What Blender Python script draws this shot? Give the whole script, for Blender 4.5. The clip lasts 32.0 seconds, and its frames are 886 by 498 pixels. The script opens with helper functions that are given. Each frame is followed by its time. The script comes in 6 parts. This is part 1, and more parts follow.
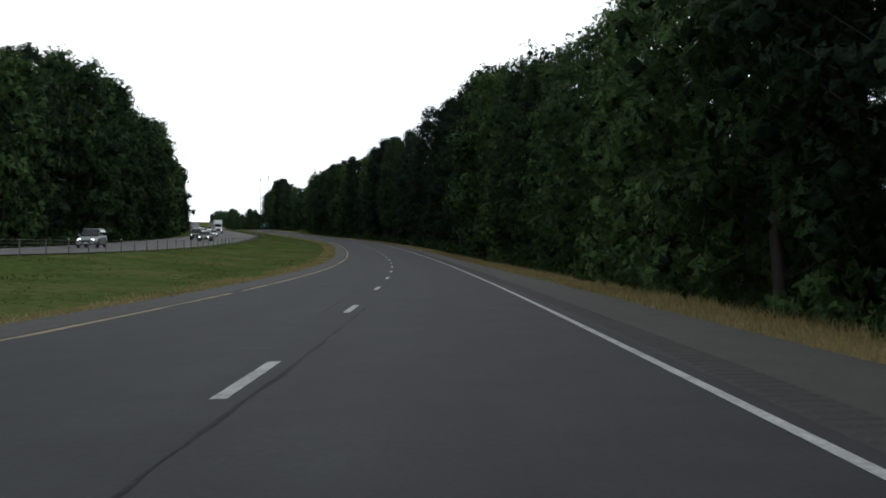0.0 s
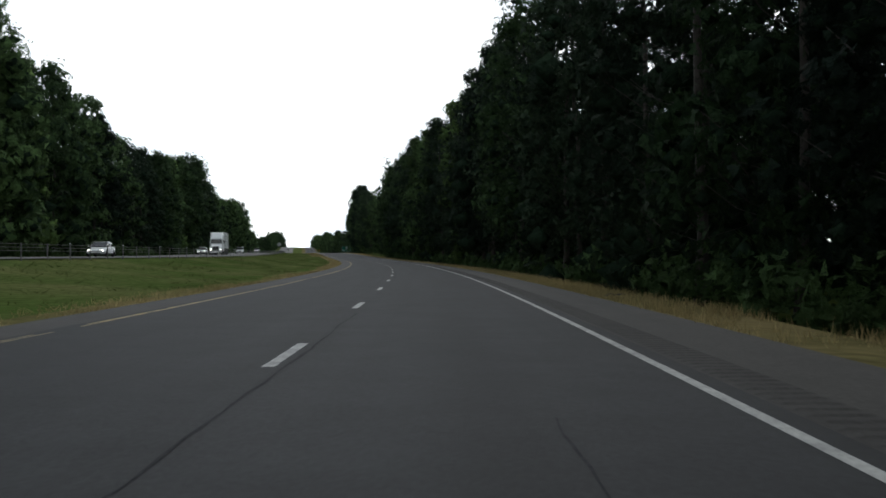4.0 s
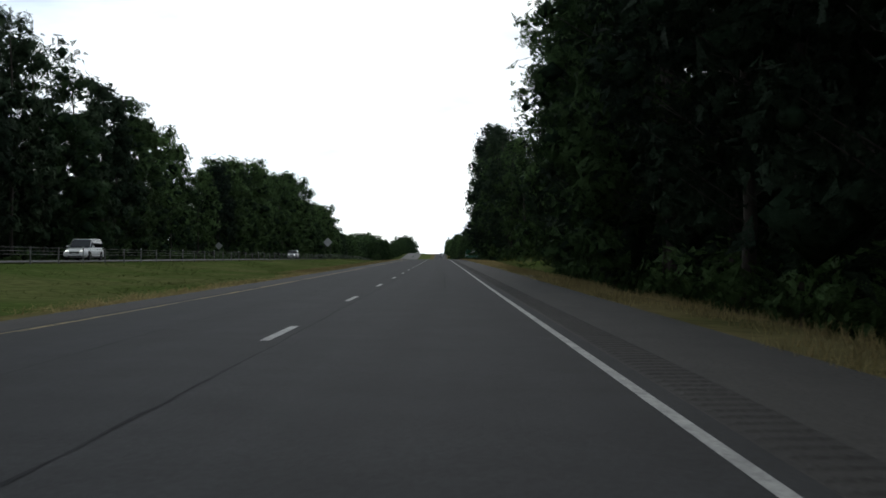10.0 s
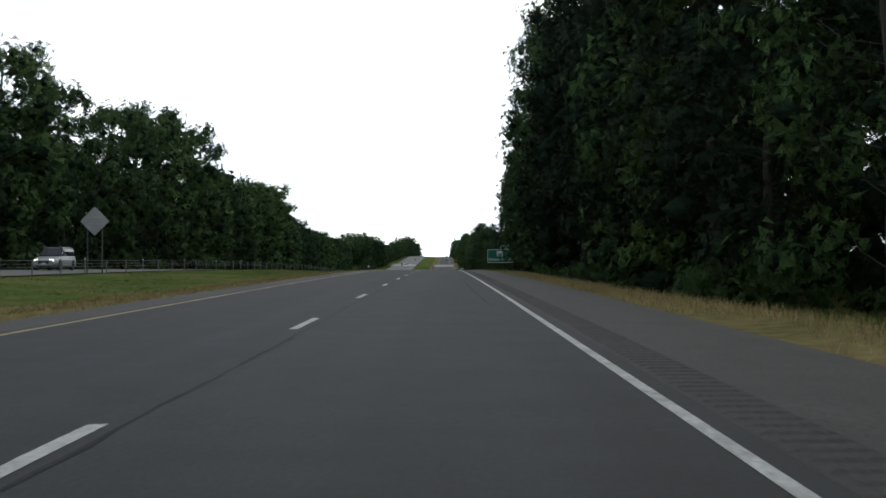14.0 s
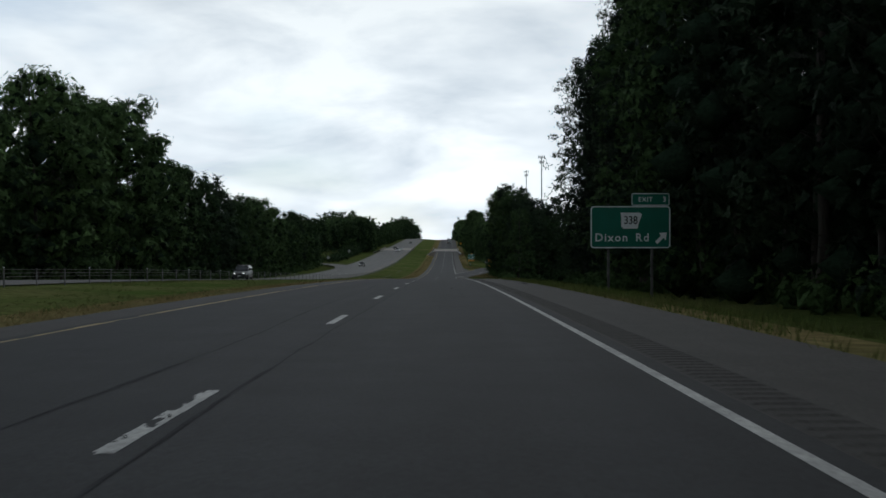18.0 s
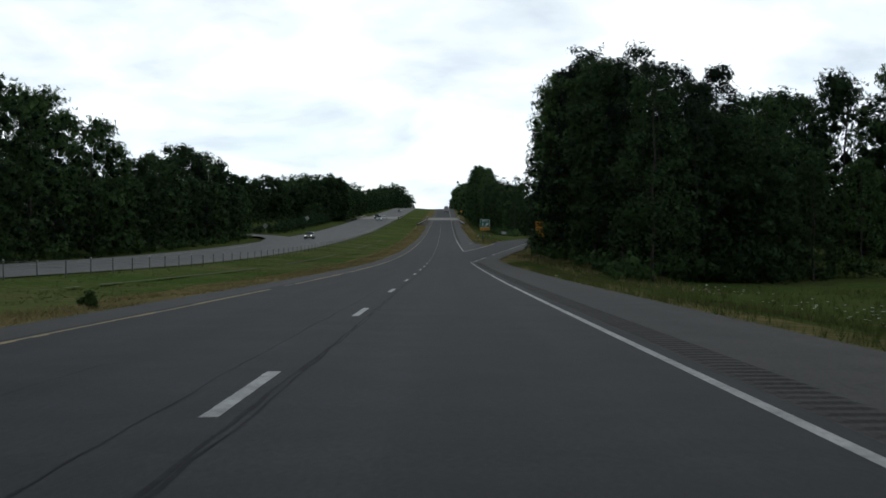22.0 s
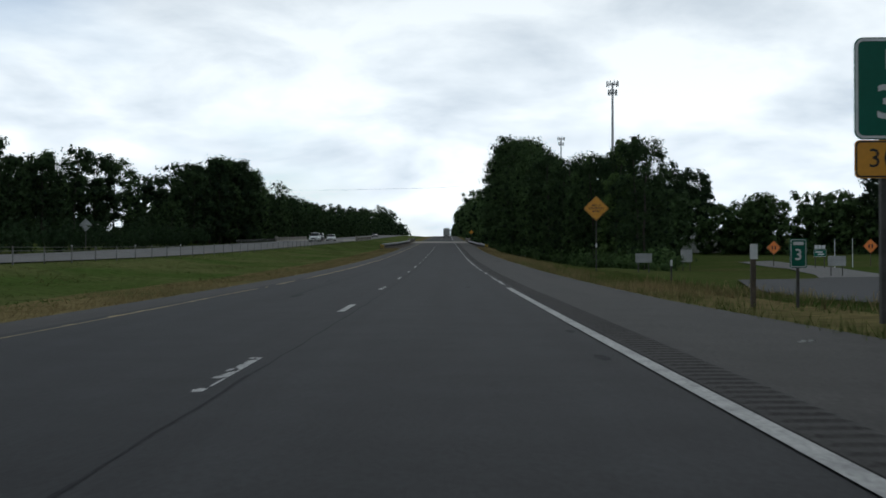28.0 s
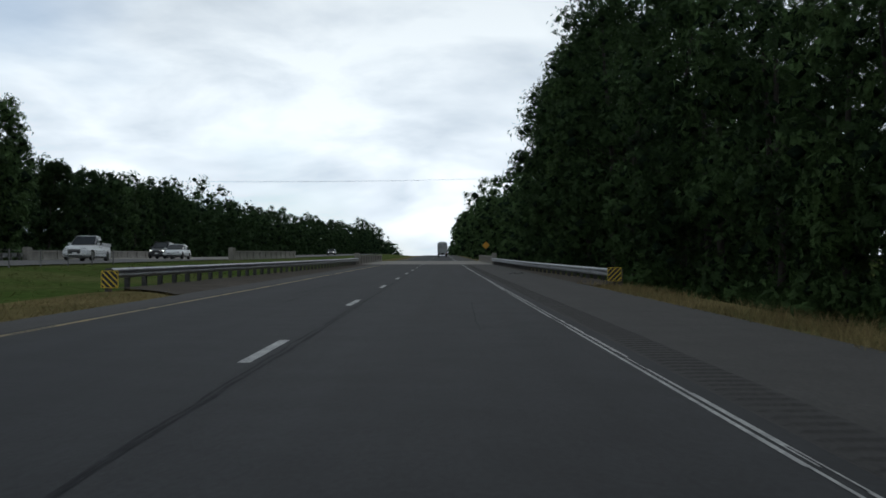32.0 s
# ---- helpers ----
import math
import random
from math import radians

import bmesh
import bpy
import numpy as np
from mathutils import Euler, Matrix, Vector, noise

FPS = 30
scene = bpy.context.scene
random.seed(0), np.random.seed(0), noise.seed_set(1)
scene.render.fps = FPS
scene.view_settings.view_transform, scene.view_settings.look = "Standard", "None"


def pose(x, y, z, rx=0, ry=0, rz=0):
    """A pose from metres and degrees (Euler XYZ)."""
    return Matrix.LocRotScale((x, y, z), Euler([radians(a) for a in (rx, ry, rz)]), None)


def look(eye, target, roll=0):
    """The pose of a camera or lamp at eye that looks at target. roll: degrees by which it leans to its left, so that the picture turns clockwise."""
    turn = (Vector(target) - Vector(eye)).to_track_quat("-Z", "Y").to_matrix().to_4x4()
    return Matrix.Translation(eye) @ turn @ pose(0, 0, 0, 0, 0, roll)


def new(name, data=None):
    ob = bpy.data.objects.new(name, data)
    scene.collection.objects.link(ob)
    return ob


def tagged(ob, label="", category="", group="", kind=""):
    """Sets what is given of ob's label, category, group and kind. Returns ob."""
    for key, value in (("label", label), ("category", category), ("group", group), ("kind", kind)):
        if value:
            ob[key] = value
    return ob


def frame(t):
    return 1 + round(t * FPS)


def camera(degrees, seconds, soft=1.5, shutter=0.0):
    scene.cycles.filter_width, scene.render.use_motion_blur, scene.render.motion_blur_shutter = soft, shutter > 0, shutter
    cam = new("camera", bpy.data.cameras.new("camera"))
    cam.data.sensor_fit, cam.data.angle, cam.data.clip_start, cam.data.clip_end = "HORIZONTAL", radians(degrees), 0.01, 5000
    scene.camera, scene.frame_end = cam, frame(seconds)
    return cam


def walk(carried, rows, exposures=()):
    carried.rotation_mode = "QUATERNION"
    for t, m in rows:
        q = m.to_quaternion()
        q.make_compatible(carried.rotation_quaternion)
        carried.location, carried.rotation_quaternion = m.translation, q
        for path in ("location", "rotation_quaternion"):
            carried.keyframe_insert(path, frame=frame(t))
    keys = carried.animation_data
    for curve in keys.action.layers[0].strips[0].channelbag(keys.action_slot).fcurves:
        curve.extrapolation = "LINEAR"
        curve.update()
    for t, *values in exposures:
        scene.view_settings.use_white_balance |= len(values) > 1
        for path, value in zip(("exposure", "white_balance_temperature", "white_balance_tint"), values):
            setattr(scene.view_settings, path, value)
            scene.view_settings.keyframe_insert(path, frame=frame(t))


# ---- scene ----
# Stations run along the dashed lane line: s metres ahead, u metres to the right of it, z above the pavement.
GRID = np.arange(-400.0, 3001.0, 1.0)


def smooth_table(knots, width):
    a = np.interp(GRID, [k[0] for k in knots], [k[1] for k in knots])
    w = np.hanning(width + 2)[1:-1]
    return np.convolve(np.pad(a, width, mode="edge"), w / w.sum(), mode="same")[width:-width]


HEADING = smooth_table([(-60, -1.9), (0, 0), (36, 1.2), (72, 2.65), (126, 4.95), (198, 7.4), (252, 9.25), (306, 11.2), (342, 12.2),
                        (378, 12.6), (432, 12.7), (600, 12.9), (760, 12.8), (850, 12.5), (1000, 12.6), (1155, 12.55)], 41)
SLOPE = smooth_table([(-60, -1.45), (0, -1.25), (54, -0.8), (90, -0.35), (126, 0.05), (200, 0.13), (300, 0.22), (400, 0.57), (520, 0.62),
                      (570, 0.45), (612, 0.1), (666, -0.41), (702, -0.82), (740, -1.2), (793, -1.45), (830, -1.3), (870, -1.05),
                      (920, -0.37), (993, 0.34), (1047, 0.68), (1083, 1.1), (1119, 1.45), (1155, 1.6), (1400, 1.7), (1560, 1.75), (1600, 1.0),
                      (1650, 0.3), (1900, -0.2), (2300, -0.5)], 41)
RX = np.concatenate(([0], np.cumsum(-np.sin(np.radians(HEADING[:-1])))))
RY = np.concatenate(([0], np.cumsum(np.cos(np.radians(HEADING[:-1])))))
RZ = np.concatenate(([0], np.cumsum(np.tan(np.radians(SLOPE[:-1])))))
RX, RY, RZ = (a - np.interp(0, GRID, a) for a in (RX, RY, RZ))


def heading(s):
    return float(np.interp(s, GRID, HEADING))


def road_z(s):
    return np.interp(s, GRID, RZ)


def place(s, u, z=0.0):
    """World point at station s, u to the right of the lane line, z above the pavement's level there."""
    a = np.radians(np.interp(s, GRID, HEADING))
    return Vector((float(np.interp(s, GRID, RX) + u * np.cos(a)), float(np.interp(s, GRID, RY) + u * np.sin(a)), float(road_z(s) + z)))


def places(s, u, z):
    """The same for arrays; rows of x, y, z."""
    a = np.radians(np.interp(s, GRID, HEADING))
    return np.stack((np.interp(s, GRID, RX) + u * np.cos(a), np.interp(s, GRID, RY) + u * np.sin(a), np.interp(s, GRID, RZ) + z), axis=-1)


def stand(s, u, z=0.0, turn=0.0):
    """A pose at that station whose y axis runs along the road."""
    return Matrix.Translation(place(s, u, z)) @ pose(0, 0, 0, 0, 0, heading(s) + turn)


# ---- camera: seconds, station, metres right of the lane line, yaw, pitch, roll ----
ROWS = [
    (0.0, -0.0, 1.61, 0.00, -0.91, 0.0), (0.5, 17.9, 1.63, 0.56, -0.81, 0.0), (1.0, 35.9, 1.66, 1.17, -0.55, 0.0),
    (1.5, 53.9, 1.67, 1.93, -0.50, 0.0), (2.0, 71.8, 1.66, 2.64, -0.20, 0.0), (2.5, 89.8, 1.65, 3.40, 0.00, 0.0),
    (3.0, 107.8, 1.64, 4.27, 0.16, 0.0), (3.5, 125.8, 1.63, 4.93, 0.41, 0.0), (5.5, 197.8, 1.54, 7.41, 0.44, 0.0),
    (6.0, 215.8, 1.57, 7.97, 0.49, 0.0), (6.5, 233.8, 1.61, 8.58, 0.49, 0.0), (7.0, 251.8, 1.68, 9.24, 0.64, 0.0),
    (7.5, 269.8, 1.81, 9.90, 0.59, 0.0), (8.0, 287.8, 1.97, 10.56, 0.54, 0.0), (8.5, 305.8, 2.07, 11.27, 0.54, 0.0),
    (9.0, 323.8, 2.18, 11.83, 0.59, 0.0), (9.5, 341.8, 2.23, 12.34, 0.74, 0.0), (10.0, 359.8, 2.23, 12.59, 0.80, 0.0),
    (10.5, 377.8, 2.22, 12.54, 0.85, 0.0), (11.0, 395.8, 2.21, 12.49, 0.95, 0.0), (11.5, 413.8, 2.18, 12.54, 0.95, 0.0),
    (12.0, 431.8, 2.16, 12.70, 0.90, 0.0), (12.5, 449.8, 2.14, 12.85, 0.80, 0.0), (13.0, 467.9, 2.13, 12.80, 0.90, 0.0),
    (13.5, 485.9, 2.13, 12.75, 0.95, 0.0), (14.0, 503.9, 2.14, 12.85, 0.95, 0.0), (14.5, 521.9, 2.16, 12.90, 1.00, 0.0),
    (16.5, 594.1, 1.95, 12.90, 0.64, 0.0), (17.0, 612.2, 1.91, 12.95, 0.44, 0.0), (17.5, 630.3, 1.86, 12.95, 0.39, 0.0),
    (18.0, 648.3, 1.81, 12.90, 0.13, 0.0), (18.5, 666.4, 1.75, 12.90, -0.07, 0.0), (19.0, 684.5, 1.69, 12.90, -0.32, 0.0),
    (19.5, 702.7, 1.63, 12.85, -0.48, 0.0), (20.0, 720.8, 1.59, 12.80, -0.73, 0.0), (20.5, 738.9, 1.55, 12.80, -0.83, 0.0),
    (21.0, 757.0, 1.53, 12.75, -0.93, 0.0), (21.5, 775.2, 1.51, 12.80, -0.97, 0.0), (22.0, 793.3, 1.51, 12.70, -1.12, 0.0),
    (22.5, 811.5, 1.55, 12.54, -1.07, 0.0), (23.0, 829.7, 1.60, 12.54, -0.91, 0.0), (23.5, 847.8, 1.68, 12.49, -0.96, 0.0),
    (24.0, 866.0, 1.75, 12.49, -0.75, 0.0), (24.5, 884.2, 1.82, 12.54, -0.44, 0.0), (25.0, 902.4, 1.86, 12.54, -0.23, 0.0),
    (25.5, 920.5, 1.90, 12.59, -0.03, 0.0), (27.5, 993.2, 1.93, 12.64, 0.68, 0.0), (28.0, 1011.3, 1.92, 12.75, 0.78, 0.0),
    (28.5, 1029.4, 1.91, 12.64, 0.94, 0.0), (29.0, 1047.5, 1.90, 12.70, 0.99, 0.0), (29.5, 1065.5, 1.90, 12.59, 1.24, 0.0),
    (30.0, 1083.6, 1.91, 12.49, 1.44, 0.0), (30.5, 1101.6, 1.92, 12.49, 1.60, 0.0), (31.0, 1119.5, 1.92, 12.54, 1.85, 0.0),
    (31.5, 1137.4, 1.92, 12.59, 1.90, 0.0), (32.0, 1155.3, 1.91, 12.54, 1.85, 0.0)]
EYE = 1.044
cam = camera(42.0, 32.0, soft=1.6, shutter=0.06)
walk(cam, [(t, Matrix.Translation(place(s, u, EYE)) @ pose(0, 0, 0, 90 + p, r, y)) for t, s, u, y, p, r in ROWS],
     exposures=[(0, 0.38, 6400, 9), (2, 0.58, 6400, 9), (3, 0.52, 6400, 9), (6, 0.25, 6400, 9), (9, 0.2, 6400, 9), (11, 0.2, 6400, 9), (12, 0.33, 6400, 9), (13, 0.66, 6400, 9), (14, 0.6, 6400, 9), (15, 0.2, 6350, 8.5),
                (17, -0.4, 6250, 8), (19, -0.28, 6250, 8), (21, -0.12, 6250, 8), (23, -0.13, 6200, 8), (25, -0.2, 6200, 8), (28, -0.29, 6200, 8), (32, -0.34, 6150, 8)])

# ---- world: bright overcast sky with broken cloud, a weak wide sun behind it ----
SUN_EL, SUN_AZ = radians(52), radians(2)
world = bpy.data.worlds.new("overcast_sky")
scene.world = world
world.use_nodes = True
wt = world.node_tree
wt.nodes.clear()


def wnode(kind, **kw):
    n = wt.nodes.new(kind)
    for k, val in kw.items():
        n.inputs[k].default_value = val
    return n


w_out = wnode("ShaderNodeOutputWorld")
w_bg = wnode("ShaderNodeBackground", Strength=1.45)
w_sky = wt.nodes.new("ShaderNodeTexSky")
w_sky.sky_type, w_sky.sun_disc = "NISHITA", False
w_sky.sun_elevation, w_sky.sun_rotation = SUN_EL, SUN_AZ
w_sky.dust_density = 0.6
w_dim = wnode("ShaderNodeVectorMath")
w_dim.operation = "SCALE"
w_dim.inputs["Scale"].default_value = 0.09
wt.links.new(w_sky.outputs[0], w_dim.inputs[0])
w_co = wt.nodes.new("ShaderNodeTexCoord")
w_sep = wt.nodes.new("ShaderNodeSeparateXYZ")
wt.links.new(w_co.outputs["Generated"], w_sep.inputs[0])
w_h = wt.nodes.new("ShaderNodeMath")
w_h.operation = "ADD"
w_h.inputs[1].default_value = 0.26
w_abs = wt.nodes.new("ShaderNodeMath")
w_abs.operation = "MAXIMUM"
w_abs.inputs[1].default_value = 0.0
wt.links.new(w_sep.outputs["Z"], w_abs.inputs[0])
wt.links.new(w_abs.outputs[0], w_h.inputs[0])
w_flat = wt.nodes.new("ShaderNodeCombineXYZ")
for axis in ("X", "Y"):
    d = wt.nodes.new("ShaderNodeMath")
    d.operation = "DIVIDE"
    wt.links.new(w_sep.outputs[axis], d.inputs[0])
    wt.links.new(w_h.outputs[0], d.inputs[1])
    wt.links.new(d.outputs[0], w_flat.inputs[axis])
w_n = wnode("ShaderNodeTexNoise", Scale=2.3, Detail=7.0, Roughness=0.53, Distortion=0.25)
wt.links.new(w_flat.outputs[0], w_n.inputs["Vector"])
w_shade = wt.nodes.new("ShaderNodeValToRGB")
cr = w_shade.color_ramp
cr.elements[0].position, cr.elements[0].color = 0.41, (0.965, 1.0, 1.01, 1)
cr.elements[1].position, cr.elements[1].color = 0.65, (0.60, 0.66, 0.72, 1)
e = cr.elements.new(0.5)
e.color = (0.82, 0.865, 0.90, 1)
wt.links.new(w_n.outputs["Fac"], w_shade.inputs[0])
w_n2 = wnode("ShaderNodeTexNoise", Scale=0.75, Detail=4.0, Roughness=0.5)
w_off = wt.nodes.new("ShaderNodeVectorMath")
w_off.operation = "ADD"
w_off.inputs[1].default_value = (7.3, 2.1, 0)
wt.links.new(w_flat.outputs[0], w_off.inputs[0])
wt.links.new(w_off.outputs[0], w_n2.inputs["Vector"])
w_gap = wt.nodes.new("ShaderNodeMapRange")
w_gap.inputs["From Min"].default_value, w_gap.inputs["From Max"].default_value = 0.52, 0.66
w_gap.inputs["To Max"].default_value = 0.6
wt.links.new(w_n2.outputs["Fac"], w_gap.inputs["Value"])
w_mix = wt.nodes.new("ShaderNodeMix")
w_mix.data_type = "RGBA"
wt.links.new(w_gap.outputs[0], w_mix.inputs["Factor"])
wt.links.new(w_shade.outputs[0], w_mix.inputs["A"])
wt.links.new(w_dim.outputs[0], w_mix.inputs["B"])
# the cloud deck thins towards the horizon and is thick and dim overhead
w_deck = wt.nodes.new("ShaderNodeValToRGB")
dk = w_deck.color_ramp
dk.interpolation = "EASE"
dk.elements[0].position, dk.elements[0].color = 0.0, (1.0, 1.0, 1.0, 1)
dk.elements[1].position, dk.elements[1].color = 0.62, (0.315, 0.333, 0.347, 1)
wt.links.new(w_abs.outputs[0], w_deck.inputs[0])
w_mul = wt.nodes.new("ShaderNodeMix")
w_mul.data_type, w_mul.blend_type = "RGBA", "MULTIPLY"
w_mul.inputs["Factor"].default_value = 1.0
wt.links.new(w_mix.outputs["Result"], w_mul.inputs["A"])
wt.links.new(w_deck.outputs[0], w_mul.inputs["B"])
wt.links.new(w_mul.outputs["Result"], w_bg.inputs["Color"])
wt.links.new(w_bg.outputs[0], w_out.inputs["Surface"])

sun = new("sun", bpy.data.lights.new("sun", "SUN"))
sun.data.energy, sun.data.angle, sun.data.color = 0.5, radians(14), (1.0, 0.96, 0.9)
sun.matrix_world = Matrix.Translation((0, 0, 300)) @ look((0, 0, 0), (-math.sin(SUN_AZ) * math.cos(SUN_EL), -math.cos(SUN_AZ) * math.cos(SUN_EL), -math.sin(SUN_EL)))

# ---- materials ----


def material(name, color, rough=0.7, metal=0.0, vary=0.25, scale=4.0, fine=60.0, bump=0.0, tint=None, coords="Object", island=0.0, thin=0.0, spec=0.5, relief=0.01):
    """A surface with two scales of colour variation and fine relief."""
    m = bpy.data.materials.new(name)
    m.use_nodes = True
    nt = m.node_tree
    b = nt.nodes["Principled BSDF"]
    b.inputs["Roughness"].default_value, b.inputs["Metallic"].default_value = rough, metal
    b.inputs["Specular IOR Level"].default_value = spec
    co = nt.nodes.new("ShaderNodeTexCoord")
    big, small = nt.nodes.new("ShaderNodeTexNoise"), nt.nodes.new("ShaderNodeTexNoise")
    big.inputs["Scale"].default_value, small.inputs["Scale"].default_value = scale, fine
    big.inputs["Detail"].default_value, small.inputs["Detail"].default_value = 4, 3
    nt.links.new(co.outputs[coords], big.inputs["Vector"])
    nt.links.new(co.outputs[coords], small.inputs["Vector"])
    mix = nt.nodes.new("ShaderNodeMix")
    mix.data_type = "RGBA"
    other = tint or tuple(c * 0.55 for c in color)
    mix.inputs["A"].default_value, mix.inputs["B"].default_value = (*color, 1), (*other, 1)
    ramp = nt.nodes.new("ShaderNodeMapRange")
    ramp.inputs["From Min"].default_value, ramp.inputs["From Max"].default_value = 0.35, 0.7
    nt.links.new(big.outputs["Fac"], ramp.inputs["Value"])
    nt.links.new(ramp.outputs[0], mix.inputs["Factor"])
    hsv = nt.nodes.new("ShaderNodeHueSaturation")
    nt.links.new(mix.outputs["Result"], hsv.inputs["Color"])
    val = nt.nodes.new("ShaderNodeMapRange")
    val.inputs["To Min"].default_value, val.inputs["To Max"].default_value = 1 - vary, 1 + vary
    val.inputs["From Min"].default_value, val.inputs["From Max"].default_value = 0.25, 0.75
    nt.links.new(small.outputs["Fac"], val.inputs["Value"])
    last = val.outputs[0]
    if island:
        geo, info = nt.nodes.new("ShaderNodeNewGeometry"), nt.nodes.new("ShaderNodeObjectInfo")
        for source, amount in ((geo.outputs["Random Per Island"], island), (info.outputs["Random"], island)):
            r = nt.nodes.new("ShaderNodeMapRange")
            r.inputs["To Min"].default_value, r.inputs["To Max"].default_value = 1 - amount, 1 + amount
            nt.links.new(source, r.inputs["Value"])
            mul = nt.nodes.new("ShaderNodeMath")
            mul.operation = "MULTIPLY"
            nt.links.new(last, mul.inputs[0])
            nt.links.new(r.outputs[0], mul.inputs[1])
            last = mul.outputs[0]
    nt.links.new(last, hsv.inputs["Value"])
    nt.links.new(hsv.outputs[0], b.inputs["Base Color"])
    if bump:
        bp = nt.nodes.new("ShaderNodeBump")
        bp.inputs["Strength"].default_value, bp.inputs["Distance"].default_value = bump, relief
        nt.links.new(small.outputs["Fac"], bp.inputs["Height"])
        nt.links.new(bp.outputs[0], b.inputs["Normal"])
    if thin:
        tr = nt.nodes.new("ShaderNodeBsdfTranslucent")
        sh = nt.nodes.new("ShaderNodeMixShader")
        sh.inputs[0].default_value = thin
        nt.links.new(hsv.outputs[0], tr.inputs["Color"])
        nt.links.new(b.outputs[0], sh.inputs[1])
        nt.links.new(tr.outputs[0], sh.inputs[2])
        nt.links.new(sh.outputs[0], nt.nodes["Material Output"].inputs["Surface"])
    return m


def pavement(name, color, tint, streak, spec=0.17):
    """Worn asphalt: stone grain, blotches and long streaks along the wheel paths."""
    m = material(name, color, 0.8, vary=0.42, scale=1.1, fine=26, bump=0.45, tint=tint, spec=spec)
    nt = m.node_tree
    b = nt.nodes["Principled BSDF"]
    uv = nt.nodes.new("ShaderNodeUVMap")
    mp = nt.nodes.new("ShaderNodeMapping")
    mp.inputs["Scale"].default_value = (1.6, 0.035, 1.0)
    nz = nt.nodes.new("ShaderNodeTexNoise")
    nz.inputs["Scale"].default_value, nz.inputs["Detail"].default_value = 1.0, 5.0
    mr = nt.nodes.new("ShaderNodeMapRange")
    mr.inputs["From Min"].default_value, mr.inputs["From Max"].default_value = 0.3, 0.7
    mr.inputs["To Min"].default_value, mr.inputs["To Max"].default_value = 1 - streak, 1 + streak
    gain = nt.nodes.new("ShaderNodeVectorMath")
    gain.operation = "SCALE"
    nt.links.new(uv.outputs[0], mp.inputs["Vector"])
    nt.links.new(mp.outputs[0], nz.inputs["Vector"])
    nt.links.new(nz.outputs["Fac"], mr.inputs["Value"])
    old = b.inputs["Base Color"].links[0].from_socket
    nt.links.new(old, gain.inputs[0])
    nt.links.new(mr.outputs[0], gain.inputs["Scale"])
    nt.links.new(gain.outputs[0], b.inputs["Base Color"])
    return m


def tracks(m, stops):
    """Darkened wheel paths and tar-stained joints along a carriageway: offset in metres and tone."""
    nt = m.node_tree
    b = nt.nodes["Principled BSDF"]
    uv, sep = nt.nodes.new("ShaderNodeUVMap"), nt.nodes.new("ShaderNodeSeparateXYZ")
    wob, mp = nt.nodes.new("ShaderNodeTexNoise"), nt.nodes.new("ShaderNodeMapping")
    mp.inputs["Scale"].default_value = (0.6, 0.12, 1.0)
    wob.inputs["Scale"].default_value, wob.inputs["Detail"].default_value = 1.0, 4.0
    nt.links.new(uv.outputs[0], mp.inputs["Vector"])
    nt.links.new(mp.outputs[0], wob.inputs["Vector"])
    shift = nt.nodes.new("ShaderNodeMapRange")
    shift.inputs["To Min"].default_value, shift.inputs["To Max"].default_value = 3.55, 4.45
    nt.links.new(wob.outputs["Fac"], shift.inputs["Value"])
    nt.links.new(uv.outputs[0], sep.inputs[0])
    add = nt.nodes.new("ShaderNodeMath")
    nt.links.new(sep.outputs["X"], add.inputs[0])
    nt.links.new(shift.outputs[0], add.inputs[1])
    div = nt.nodes.new("ShaderNodeMath")
    div.operation = "DIVIDE"
    div.inputs[1].default_value = 8.0
    nt.links.new(add.outputs[0], div.inputs[0])
    ramp = nt.nodes.new("ShaderNodeValToRGB")
    el = ramp.color_ramp.elements
    for i, (u, g) in enumerate(stops):
        e = el[i] if i < 2 else el.new((u + 4) / 8)
        e.position, e.color = (u + 4) / 8, (g, g, g, 1)
    nt.links.new(div.outputs[0], ramp.inputs[0])
    mul = nt.nodes.new("ShaderNodeMix")
    mul.data_type, mul.blend_type = "RGBA", "MULTIPLY"
    mul.inputs["Factor"].default_value = 1.0
    nt.links.new(b.inputs["Base Color"].links[0].from_socket, mul.inputs["A"])
    nt.links.new(ramp.outputs[0], mul.inputs["B"])
    nt.links.new(mul.outputs["Result"], b.inputs["Base Color"])
    return m


def ragged(m, scale, cut):
    """Lets a spray of foliage break up into separate small leaves with gaps between them."""
    nt = m.node_tree
    co, nz = nt.nodes.new("ShaderNodeTexCoord"), nt.nodes.new("ShaderNodeTexNoise")
    nz.inputs["Scale"].default_value, nz.inputs["Detail"].default_value = scale, 1.0
    nt.links.new(co.outputs["Object"], nz.inputs["Vector"])
    gate = nt.nodes.new("ShaderNodeMath")
    gate.operation = "GREATER_THAN"
    gate.inputs[1].default_value = cut
    nt.links.new(nz.outputs["Fac"], gate.inputs[0])
    out = nt.nodes["Material Output"].inputs["Surface"]
    sh, clear = nt.nodes.new("ShaderNodeMixShader"), nt.nodes.new("ShaderNodeBsdfTransparent")
    nt.links.new(gate.outputs[0], sh.inputs[0])
    nt.links.new(clear.outputs[0], sh.inputs[1])
    nt.links.new(out.links[0].from_socket, sh.inputs[2])
    nt.links.new(sh.outputs[0], out)
    return m


